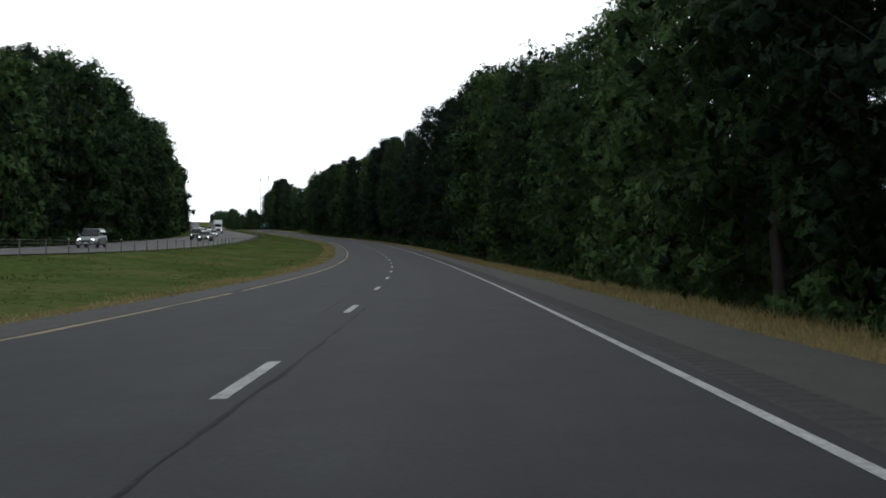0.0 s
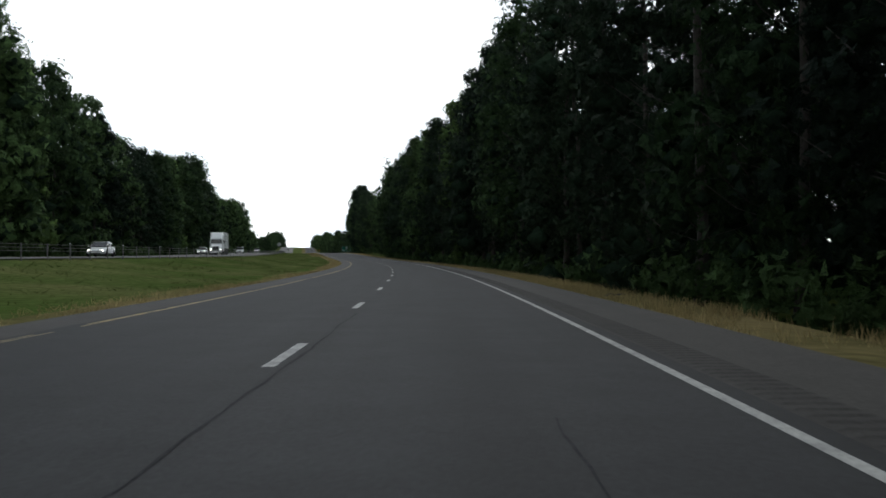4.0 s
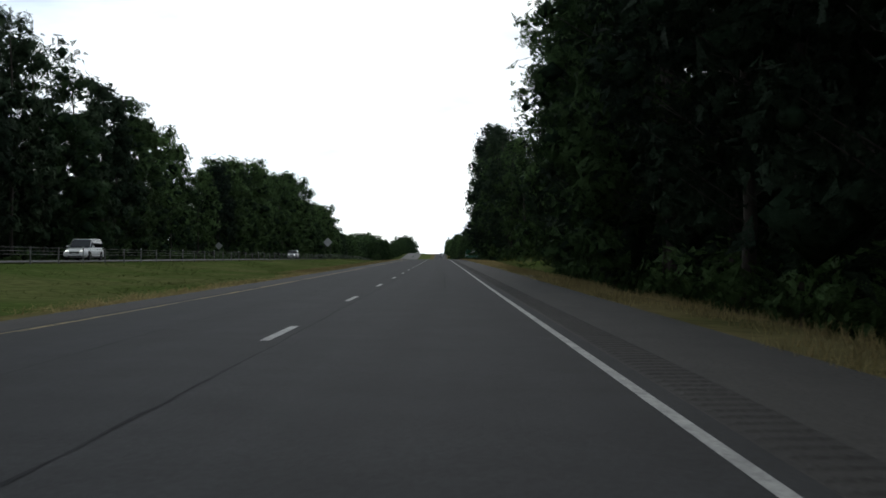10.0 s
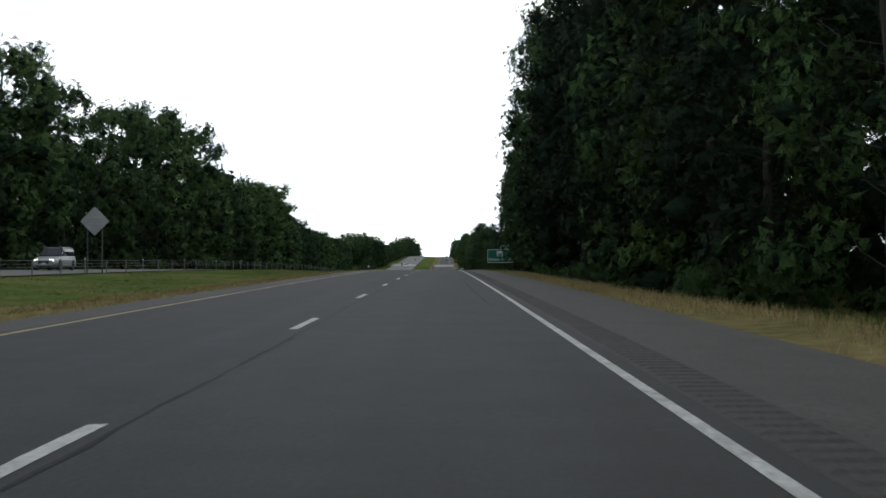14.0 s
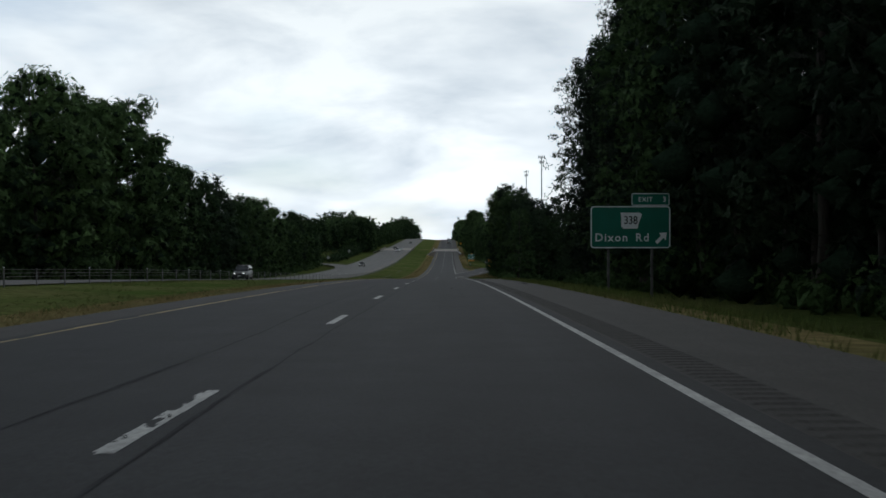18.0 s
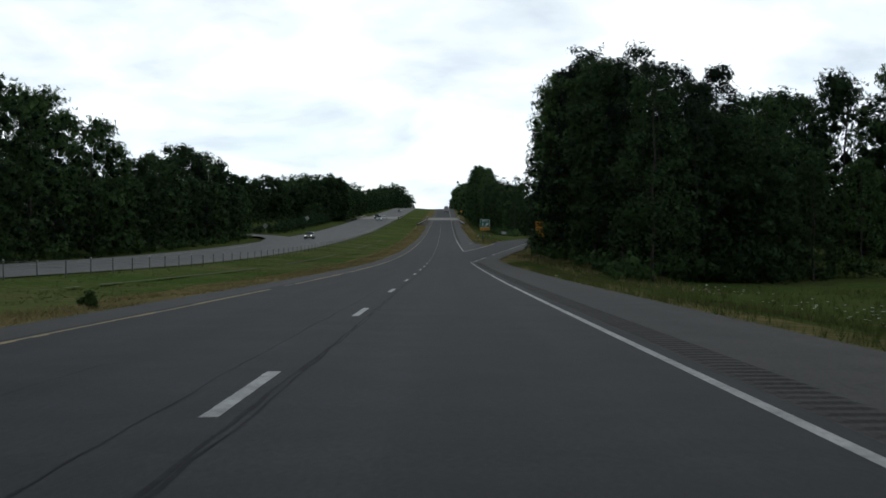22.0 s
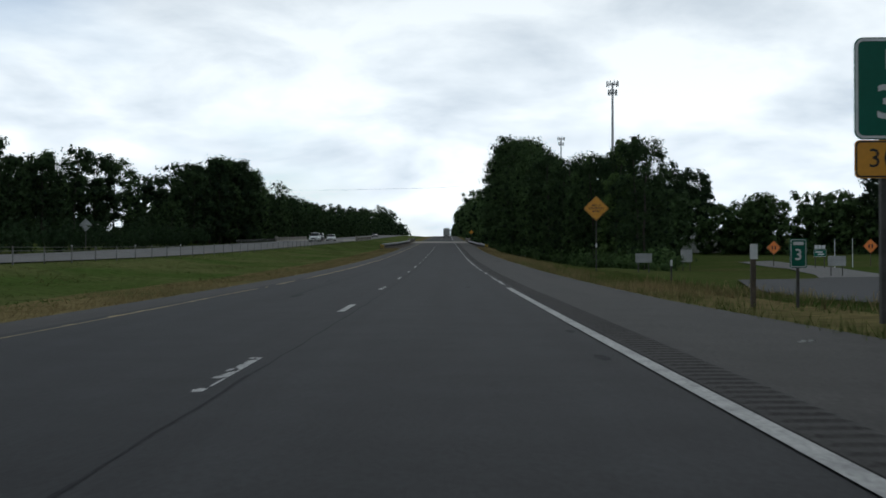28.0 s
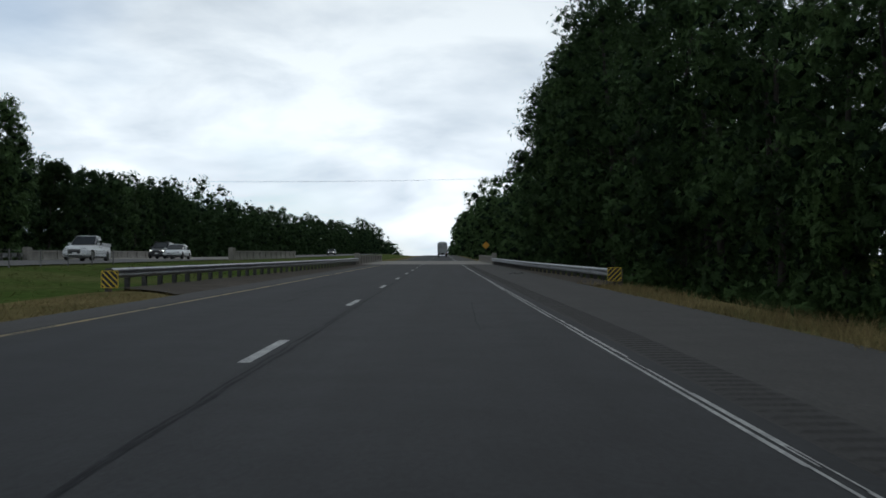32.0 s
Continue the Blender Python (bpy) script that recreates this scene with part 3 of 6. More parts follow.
M["dirt"] = material("gritty_bare_earth", (0.085, 0.072, 0.058), 0.95, vary=0.35, scale=0.9, fine=18, bump=0.4, tint=(0.055, 0.048, 0.038), spec=0.05)
bare_strip("bare_ground_left", "bare gritty earth under the median guardrail", 1186, 1268, lambda x: np.full_like(x, -4.86), lambda x: np.interp(x, (1186, 1192, 1225, 1268), (-5.0, -8.3, -7.4, -6.6)) + 0.2 * np.sin(x))
bare_strip("bare_ground_right", "bare gritty earth under the shoulder guardrail", 1194, 1268, lambda x: paved_edge(x) + 0.01, lambda x: np.interp(x, (1194, 1199, 1230, 1268), (6.9, 8.6, 7.6, 7.2)) + 0.15 * np.sin(x * 1.3))


def stain(s, u, ls, lu, seed):
    """An old dark oil stain with a ragged edge."""
    rng = np.random.default_rng(seed)
    n = 26
    pts = [place(s + ls * math.sin(6.283 * i / n) * (0.7 + 0.5 * rng.random()), u + lu * math.cos(6.283 * i / n) * (0.7 + 0.5 * rng.random()), 0.0035) for i in range(n)]
    link_mesh("stain", pts, [tuple(range(n))], M["crack"], road)


for k, (s, u, ls, lu) in enumerate(((113.5, 0.15, 0.35, 0.14), (1112, 0.15, 2.6, 0.1), (745, 1.7, 0.6, 0.08), (861, -1.9, 0.9, 0.1), (958, 1.1, 0.5, 0.1), (1040, -1.8, 1.2, 0.12), (1047, 2.6, 0.7, 0.07), (1023, 3.5, 0.35, 0.08), (1027, 3.6, 0.3, 0.07), (1091, -2.15, 0.5, 0.1), (1093.5, -2.0, 0.35, 0.09), (1097, -1.95, 0.4, 0.07), (1118, 0.17, 1.0, 0.1), (1094.5, 2.55, 0.4, 0.05), (1088, 0.4, 0.35, 0.05), (1061, -2.5, 0.5, 0.08), (1054, -2.4, 0.8, 0.07))):
    stain(s, u, ls, lu, k)
wander("tar_joint", 880, 956, 3.84, 0.09, 6, 0.06, road, M["crack"], -0.9)


def rumble_strip(s0, s1, base_z=0.002):
    """Milled grooves across the shoulder beside the edge line."""
    pitch = 0.30
    verts, faces = [], []
    n = int((s1 - s0) / pitch)
    base = s0 + np.arange(n) * pitch
    for ds, dz in ((0, 0.015), (0.05, 0.0), (0.13, 0.0), (0.18, 0.015)):
        for u, f in ((3.96, 0), (4.03, 1), (4.38, 1), (4.45, 0)):
            verts.append(places(base + ds, np.full(n, u), np.full(n, dz * f + base_z)))
    allv = np.stack(verts, axis=1).reshape(-1, 3)
    for i in range(n):
        o = i * 16
        for k in range(4 if i < n - 1 else 3):
            for j in range(3):
                faces.append((o + 4 * k + j, o + 4 * k + j + 1, o + 4 * k + j + 5, o + 4 * k + j + 4))
    ob = link_mesh("rumble_strip", allv, faces, M["rumble"], shoulder_r)
    return tagged(ob, "milled rumble grooves beside the edge line", kind="stuff")


M["rumble"] = pavement("rumble_asphalt", (0.044, 0.0423, 0.040), (0.0355, 0.034, 0.0328), 0.1)
rumble_strip(-10, 890)
rumble_strip(1012, 1041, 0.0125)
rumble_strip(1041, 1262)

# ---- exit ramps, bridge deck ----


def surface(name, left, right, z, mat, parent=None, step=3.0, zfun=None, follow=False):
    """Pavement between two edges given as station and offset knots along the same number of steps."""
    n = 60
    t = np.linspace(0, 1, n)

    def edge(knots):
        k = np.linspace(0, 1, len(knots))
        return np.interp(t, k, [p[0] for p in knots]), np.interp(t, k, [p[1] for p in knots])
    (sl, ul), (sr, ur) = edge(left), edge(right)
    verts = []
    for f in (0, 0.33, 0.67, 1):
        s, u = sl + (sr - sl) * f, ul + (ur - ul) * f
        verts.append(places(s, u, np.full(n, z) + (ground_z(s, u) if follow else ramp_drop(s, u))))
    faces = [(k * n + i, (k + 1) * n + i, (k + 1) * n + i + 1, k * n + i + 1) for k in range(3) for i in range(n - 1)]
    return link_mesh(name, np.concatenate(verts), faces, mat, parent, smooth=True)


def arc(name, knots, width, mat, parent, z, zfun=None):
    """A painted line through station and offset knots."""
    n = 80
    t, k = np.linspace(0, 1, n), np.linspace(0, 1, len(knots))
    s, u = np.interp(t, k, [p[0] for p in knots]), np.interp(t, k, [p[1] for p in knots])
    ds, du = np.gradient(s), np.gradient(u)
    ln = np.hypot(ds, du)
    verts = [places(s - sg * du / ln * width / 2, u + sg * ds / ln * width / 2, (zfun(s) if zfun else 0) + np.full(n, z) + ramp_drop(s, u)) for sg in (-1, 1)]
    return link_mesh(name, np.concatenate(verts), [(i, n + i, n + i + 1, i + 1) for i in range(n - 1)], mat, parent)


RAMP_R = [(893, 3.75), (904, 4.7), (920, 6.0), (934, 7.3), (946, 8.6), (958, 10.0), (975, 12.0), (993, 14.1), (1030, 19.0), (1055, 24.5), (1075, 34), (1090, 50), (1098, 90)]
RAMP_L = [(893, 3.70), (904, 3.75), (920, 3.8), (938, 3.85), (953, 3.95), (962, 5.0), (975, 6.7), (995, 8.9), (1032, 12.2), (1062, 15.4), (1085, 20.5), (1103, 32), (1116, 70)]
ramp = tagged(surface("exit_ramp", RAMP_L, RAMP_R, 0.006, M["asphalt"]), "dark asphalt exit ramp curving away to the side road", "ramp", kind="structure")
tagged(surface("ramp_shoulder", [(p[0] - 0.3, p[1]) for p in RAMP_R], [(p[0] - 1.2, p[1] + 1.9) for p in RAMP_R], 0.003, M["shoulder"]), "paved shoulder along the exit ramp", "shoulder", kind="structure")
tagged(surface("gore", [(953, 3.95), (975, 3.95), (1000, 3.95), (1040, 3.95)], [(953.5, 3.97), (975, 6.7), (995, 8.4), (1040, 6.8)], 0.008, M["shoulder"]), "paved gore between carriageway and ramp", "shoulder", kind="structure")
arc("ramp_line", RAMP_R[:2] + [(917, 5.76)], 0.12, M["white"], ramp, 0.012)
arc("ramp_line", [(930, 6.93)] + RAMP_R[3:9], 0.1, M["white"], ramp, 0.012)
arc("ramp_line", RAMP_L[4:8] + [(1012, 10.75)], 0.17, M["white"], ramp, 0.014)
arc("gore_line", [(953, 3.97), (975, 3.96), (1000, 3.90), (1046, 3.79)], 0.16, M["white"], road, 0.013)
tagged(arc("opposite_ramp", [(1015, -31.0), (1038, -33.5), (1056, -38), (1070, -44.5), (1080, -53), (1088, -66), (1093, -84), (1096, -110)], 6.0, M["opposite"], None, 0.012, opposite_z), "pale ramp joining the opposite carriageway", "ramp", kind="structure")
tagged(surface("side_road", [(1170, 42), (1138, 39.5), (1112, 34), (1092, 28.5), (1078, 24)], [(1172, 47), (1138, 45), (1113, 40), (1094, 36), (1082, 33)], 0.07, M["opposite"], follow=True), "pale side road beyond the exit ramp", "road", kind="structure")
for lo, hi, fz, nm in ((-6.4, 6.85, None, "bridge_deck"), (-34.0, -17.9, lambda s, u: opposite_z(s), "bridge_deck_opposite")):
    tagged(ribbon(nm, 1266, 1312, 4, (lo, (lo + hi) / 2, hi), 0.012, M["concrete"], zfun=fz), "pale worn concrete bridge deck", "bridge", kind="structure")
for k in range(6):
    marking("lane_dash", 8.33 + PERIOD * (103 + k), 8.33 + PERIOD * (103 + k) + DASH, 0.0, 0.12, M["white"], road, step=1.5, dz=0.018)

# ---- trees ----


def leaf_cloud(rng, centres, radii, per, size):
    """Many small leaf sprays round clump centres, each a three-sided blade lying roughly on its clump's outside."""
    n = len(centres) * per
    c = np.repeat(centres, per, axis=0)
    r = np.repeat(radii, per)[:, None]
    d = rng.normal(size=(n, 3))
    d /= np.linalg.norm(d, axis=1)[:, None]
    d[:, 2] *= 0.8
    p = c + d * r * (0.4 + 0.6 * rng.random((n, 1)))
    nrm = d + rng.normal(scale=0.45, size=(n, 3)) + np.array((0, 0, 0.25))
    nrm /= np.linalg.norm(nrm, axis=1)[:, None] + 1e-6
    a = np.cross(nrm, rng.normal(size=(n, 3)))
    a /= np.linalg.norm(a, axis=1)[:, None] + 1e-6
    b = np.cross(nrm, a)
    k = size * (0.5 + 0.9 * rng.random((n, 1)))
    v = np.stack((p - a * k, p + a * k * 0.35 - b * k * 0.65, p + a * k * 0.75 + b * k * 0.45), axis=1)
    face = np.cross(v[:, 1] - v[:, 0], v[:, 2] - v[:, 0])
    turn = (face * d).sum(axis=1) < 0
    v[turn] = v[turn][:, ::-1]
    out = d + rng.normal(scale=0.22, size=(n, 3)) + np.array((0, 0, 0.1))
    out /= np.linalg.norm(out, axis=1)[:, None] + 1e-6
    return v.reshape(-1, 3), np.repeat(out, 3, axis=0)


LUMP_V = np.array([(0, 0, 1), (0.95, 0.31, 0.1), (-0.31, 0.95, -0.1), (-0.95, -0.31, 0.1), (0.31, -0.95, -0.1), (0, 0, -1)])
LUMP_F = np.array([(0, 1, 2), (0, 2, 3), (0, 3, 4), (0, 4, 1), (5, 2, 1), (5, 3, 2), (5, 4, 3), (5, 1, 4)])


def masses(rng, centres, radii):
    """Added filler inside each clump: a small, uneven lump under its leaves that blocks the sky."""
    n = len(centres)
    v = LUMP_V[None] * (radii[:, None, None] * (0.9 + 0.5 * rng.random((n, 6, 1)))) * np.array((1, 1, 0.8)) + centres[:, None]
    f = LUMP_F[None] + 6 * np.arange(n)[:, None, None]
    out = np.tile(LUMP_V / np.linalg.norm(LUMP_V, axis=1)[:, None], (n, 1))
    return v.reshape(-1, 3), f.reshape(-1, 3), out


def foliage(rng, centres, radii, per, size, fill=None):
    """Leaves round the clumps and larger sprays (or an added filler lump) inside, with normals that follow the clump's
    round.
    """
    lv, ln = leaf_cloud(rng, centres, radii, per, size)
    if fill is None:
        iv, im = leaf_cloud(rng, centres, radii * 0.66, max(6, per // 5), size * 1.5)
        lv, ln = np.concatenate((lv, iv)), np.concatenate((ln, im))
    f = np.arange(len(lv)).reshape(-1, 3).tolist()
    if fill is None:
        return lv, f, ln
    mv, mf, mn = masses(rng, centres, radii * fill)
    f += (mf + len(lv)).tolist()
    return np.concatenate((lv, mv)), f, np.concatenate((ln, mn))


def soften(me, normals):
    me.polygons.foreach_set("use_smooth", [True] * len(me.polygons))
    me.normals_split_custom_set_from_vertices(np.asarray(normals, np.float32).tolist())


def quads(n):
    return np.arange(4 * n).reshape(-1, 4).tolist()


def tube(points, radii, sides=6):
    v, f = [], []
    for (p, r) in zip(points, radii):
        for k in range(sides):
            t = 2 * math.pi * k / sides
            v.append((p[0] + r * math.cos(t), p[1] + r * math.sin(t), p[2]))
    for i in range(len(points) - 1):
        for k in range(sides):
            a, b = i * sides + k, i * sides + (k + 1) % sides
            f.append((a, b, b + sides, a + sides))
    return v, f


def tree_meshes(seed, kind, height, clumps, per, size, wide=1.0):
    """Meshes of a trunk with limbs and of a crown."""
    rng = np.random.default_rng(seed)
    lean = rng.normal(scale=0.25, size=2)
    zs = np.linspace(-0.6, height * 0.93, 7)
    axis = np.stack((lean[0] * (zs / height) ** 2 * 2 + 0.12 * np.sin(zs), lean[1] * (zs / height) ** 2 * 2 + 0.1 * np.cos(zs * 0.8), zs), axis=1)
    r0 = height * 0.008
    tv, tf = tube(axis, r0 * (1.15 - zs / height) + 0.03)
    low = {"pine": 0.30, "edge_pine": 0.1, "broad": 0.05, "oak": 0.07, "young": 0.04}[kind]
    cz = low + (1 - low) * rng.random(clumps) ** (0.9 if kind != "pine" else 0.7)
    ang = rng.random(clumps) * 2 * math.pi
    q = (cz - low) / (1 - low)
    if kind == "young":
        env = height * 0.15 * np.sqrt(np.clip(1.0 - (1.2 * q - 0.3) ** 2, 0.03, 1))
    elif kind in ("pine", "edge_pine"):
        env = height * (0.185 * np.sqrt(np.clip(1.02 - q, 0, 1)) + 0.02) * (0.65 + 0.35 * np.minimum(1, q * 4))
    else:
        env = height * 0.22 * np.sqrt(np.clip(1.0 - (1.35 * q - 0.45) ** 2 * 0.98, 0.03, 1))
    rad = env * wide * (0.35 + 0.65 * np.sqrt(rng.random(clumps)))
    centres = np.stack((np.interp(cz * height, zs, axis[:, 0]) + rad * np.cos(ang), np.interp(cz * height, zs, axis[:, 1]) + rad * np.sin(ang), cz * height), axis=1)
    radii = height * (0.045 + 0.035 * rng.random(clumps)) * (1.15 if kind in ("broad", "oak") else 0.9) * wide ** 0.6
    for i in np.argsort(-rad)[:14]:
        z0 = max(0.5, centres[i][2] - rad[i] * 0.5)
        x0, y0 = np.interp(z0, zs, axis[:, 0]), np.interp(z0, zs, axis[:, 1])
        pts = [(x0, y0, z0), ((x0 + centres[i][0]) / 2, (y0 + centres[i][1]) / 2, z0 + 0.3 * (centres[i][2] - z0)), tuple(centres[i])]
        lv, lf = tube(pts, (r0 * 0.3, r0 * 0.2, 0.02), 4)
        o = len(tv)
        tv += lv
        tf += [tuple(k + o for k in face) for face in lf]
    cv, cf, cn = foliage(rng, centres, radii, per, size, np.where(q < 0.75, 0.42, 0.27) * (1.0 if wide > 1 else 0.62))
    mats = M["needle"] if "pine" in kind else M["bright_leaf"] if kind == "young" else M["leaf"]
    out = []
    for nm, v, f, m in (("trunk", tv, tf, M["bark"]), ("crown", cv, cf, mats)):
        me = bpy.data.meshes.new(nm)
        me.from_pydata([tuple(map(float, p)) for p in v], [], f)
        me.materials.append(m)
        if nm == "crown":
            # the crown's filler lumps take the dark colour that stands for inner shade
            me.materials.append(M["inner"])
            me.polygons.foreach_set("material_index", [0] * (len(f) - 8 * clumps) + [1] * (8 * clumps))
        if nm == "crown":
            soften(me, cn)
        else:
            me.polygons.foreach_set("use_smooth", [True] * len(me.polygons))
        out.append(me)
    return out


def open_pine_meshes(seed, height):
    """A tall pine whose whorls of limbs carry separate tufts of needles, with sky between them."""
    rng = np.random.default_rng(seed)
    zs = np.linspace(-0.6, height * 0.97, 9)
    axis = np.stack((0.15 * np.sin(zs * 0.21 + seed), 0.12 * np.cos(zs * 0.17), zs), axis=1)
    tv, tf = tube(axis, height * 0.0095 * (1.05 - zs / height) + 0.03, 8)
    centres, radii = [], []
    for z in np.arange(0.07 * height, 0.97 * height, 0.033 * height):
        q = (z / height - 0.07) / 0.93
        reach = height * (0.19 * math.sqrt(max(0.0, 1.02 - q)) + 0.015) * min(1.0, 0.6 + 2.2 * q)
        for k in range(4):
            a, r = 6.283 * (k + rng.random()) / 4 + z, reach * (0.55 + 0.5 * rng.random())
            x0, y0 = np.interp(z, zs, axis[:, 0]), np.interp(z, zs, axis[:, 1])
            tip = np.array((x0 + r * math.cos(a), y0 + r * math.sin(a), z + r * (0.05 + 0.3 * q)))
            mid = np.array((x0 + 0.5 * r * math.cos(a), y0 + 0.5 * r * math.sin(a), z + r * 0.02))
            lv, lf = tube([(x0, y0, z), tuple(mid), tuple(tip)], (0.0032 * height * (1.1 - q), 0.0022 * height * (1.1 - q), 0.015), 4)
            o = len(tv)
            tv += lv
            tf += [tuple(i + o for i in f) for f in lf]
            for g in (0.45, 0.7, 0.9, 1.05):
                centres.append(mid * 2 * (1 - g) + tip * (2 * g - 1) + rng.normal(scale=0.03 * height * 0.5, size=3) if g > 0.5 else mid + rng.normal(scale=0.3, size=3))
                radii.append(height * (0.026 + 0.014 * rng.random()))
    cv, cf, cn = foliage(rng, np.array(centres), np.array(radii), 26, 0.19)
    out = []
    for nm, v, f, m in (("trunk", tv, tf, M["bark"]), ("crown", cv, cf, M["needle"])):
        me = bpy.data.meshes.new(nm)
        me.from_pydata([tuple(map(float, p)) for p in v], [], f)
        me.materials.append(m)
        if nm == "crown":
            soften(me, cn)
        else:
            me.polygons.foreach_set("use_smooth", [True] * len(me.polygons))
        out.append(me)
    return out


LABELS = {"open_pine": "tall open pine with sky showing between its limbs", "pine": "tall dark green pine in dense roadside forest", "edge_pine": "dark pine with low branches at the forest edge",
          "broad": "green broadleaf tree with foliage down to the ground", "oak": "rounded broadleaf tree at the forest edge",
          "young": "slender bright green young tree before darker forest"}
NEAR, FAR = [], []
for i, (kind, hgt) in enumerate((("edge_pine", 21), ("broad", 17), ("edge_pine", 23), ("oak", 17), ("pine", 24), ("broad", 19), ("edge_pine", 20), ("oak", 18), ("young", 14))):
    NEAR.append((kind, hgt, tree_meshes(100 + i, kind, hgt, 96, 56, 0.26)))
    FAR.append((kind, hgt, tree_meshes(200 + i, kind, hgt, 84, 42, 0.42, 1.3)))


OPEN = [("open_pine", 25, open_pine_meshes(300 + i, 25)) for i in range(2)]


def plant(kit, s, u, scale, rng, group):
    kind, hgt, (tm, cm) = kit
    ob = tagged(new("tree"), LABELS[kind], "tree", group)
    for nm, me in (("trunk", tm), ("crown", cm)):
        new(nm, me).parent = ob
    gz = float(ground_z(s, u))
    ob.matrix_basis = Matrix.Translation(place(s, u, gz)) @ pose(0, 0, 0, 0, 0, rng.random() * 360) @ Matrix.Diagonal((scale * (0.85 + 0.25 * rng.random()), scale * (0.85 + 0.25 * rng.random()), scale, 1))
    return ob


def forest(seed, kits, weights, s0, s1, gap, front, depth, top, group):
    """A row of trees along the road from s0 to s1; front(s) gives the line of the trunks, top(s) the height of their tops over the pavement."""
    rng = np.random.default_rng(seed)
    s = s0
    while s < s1:
        kit = kits[rng.choice(len(kits), p=np.array(weights) / sum(weights))]
        u = front(s) + depth * rng.random()
        tall = (top(s) - ground_under(s, u)) * (0.84 + 0.16 * rng.random() ** 0.6)
        plant(kit, s, u, tall / (1.03 * kit[1]), rng, group)
        s += gap * (0.6 + 0.8 * rng.random())


def line(*knots):
    return lambda s: float(np.interp(s, [k[0] for k in knots], [k[1] for k in knots]))


def deep_woods(name, label, seed, s0, s1, gap, front, depth, height, mat, clumps=28, per=18, size=0.6, rows=2, wide=0.2, lump=1.0):
    """The rows of trees behind the forest's edge, joined."""
    rng = np.random.default_rng(seed)
    cs, rs, ls = [], [], []
    s = s0
    while s < s1:
        for r in range(rows):
            h = height(s) * (0.75 + 0.4 * rng.random())
            st, u = s + gap * rng.random(), front(s) + np.sign(depth) * r * abs(depth) / rows + depth / rows * rng.random()
            q = 0.95 * rng.random(clumps) ** 1.15
            env = h * wide * np.sqrt(np.clip(1.05 - (1.5 * q - 0.55) ** 2, 0.05, 1))
            ang = rng.random(clumps) * 6.283
            root = np.array(place(st, u, float(ground_z(st, u))))
            c = root + np.stack((env * np.cos(ang), env * np.sin(ang), 0.02 * h + q * h * 0.96), axis=1)
            cs.append(c)
            ls.append(lump * np.where(q < 0.72, 0.48, 0.28))
            rs.append(h * (0.06 + 0.04 * rng.random(clumps)) * (0.5 + 2.5 * wide))
        s += gap * (0.7 + 0.6 * rng.random())
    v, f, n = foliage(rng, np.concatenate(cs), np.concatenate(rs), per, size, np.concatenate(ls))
    # added lumps, coloured dark as the shade between the leaves
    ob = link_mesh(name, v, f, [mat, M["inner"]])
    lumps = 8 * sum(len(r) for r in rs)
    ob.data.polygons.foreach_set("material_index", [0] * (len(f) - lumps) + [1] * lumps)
    soften(ob.data, n)
    return tagged(ob, label, "trees", kind="stuff")


for k, (s, u, h) in enumerate(((1196, 71, 0.72), (1190, 76.5, 0.68), (1201, 79, 0.75), (1186, 84, 0.7), (1207, 75, 0.66))):
    plant(FAR[(0, 2, 1)[k % 3]], s, u, h, np.random.default_rng(80 + k), "trees behind the side road")


def thicket(name, label, seed, s0, s1, gap, front, spread, mat, low=0.8, high=2.6, per=44, size=0.26):
    """Undergrowth along the foot of the trees."""
    rng = np.random.default_rng(seed)
    ss = np.arange(s0, s1, gap) + rng.normal(size=len(np.arange(s0, s1, gap))) * gap * 0.4
    hs = low + (high - low) * rng.random(len(ss)) ** 1.6
    us = np.array([front(x) for x in ss]) + spread * (rng.random(len(ss)) - 0.5)
    c = places(ss, us, ground_z(ss, us) + hs * 0.45)
    v, f, n = foliage(rng, c, hs * 0.62, per, size)
    ob = link_mesh(name, v, f, mat)
    soften(ob.data, n)
    return tagged(ob, label, "undergrowth", kind="stuff")


W_PINE, W_MIX = (3, 0.6, 3, 0.6, 0.3, 0.6, 3, 0.6, 0.45), (2, 2, 1, 2, 0.4, 2, 2, 2, 1.8)
W_BROAD = (0.3, 3, 0.2, 3, 0.3, 3, 0.3, 3, 0.6)
R_FRONT = line((0, 11.5), (190, 11.5), (230, 10.9), (420, 10.9), (440, 11.5), (475, 15), (500, 19), (530, 17), (548, 12.5), (600, 12), (640, 14), (652, 15.5), (672, 17.2), (698, 17.2), (704, 18.5), (724, 18.5), (745, 17.3), (790, 17.6), (800, 22), (819, 24), (826, 26),
               (832, 60), (866, 60), (870, 15), (930, 14.2), (950, 15.5), (965, 16.5), (1000, 18.8), (1030, 22.5), (1055, 26.5))
R_TOP = line((0, 23), (36, 21), (44, 16), (52, 14), (62, 14.5), (75, 15.5), (100, 18), (125, 21), (150, 22.5), (230, 23), (300, 23.8), (400, 24.2), (445, 24.2), (470, 21.5), (500, 18.5), (530, 20), (548, 23), (575, 26), (620, 27), (792, 27), (826, 24),
             (870, 16), (888, 17.5), (905, 19.5), (940, 21.0), (950, 16.5), (962, 12.5), (1005, 12), (1030, 13.5), (1056, 14))
R2 = line((1108, 21), (1130, 19.5), (1165, 18.5), (1190, 16.3), (1230, 15.2), (1300, 14.5))
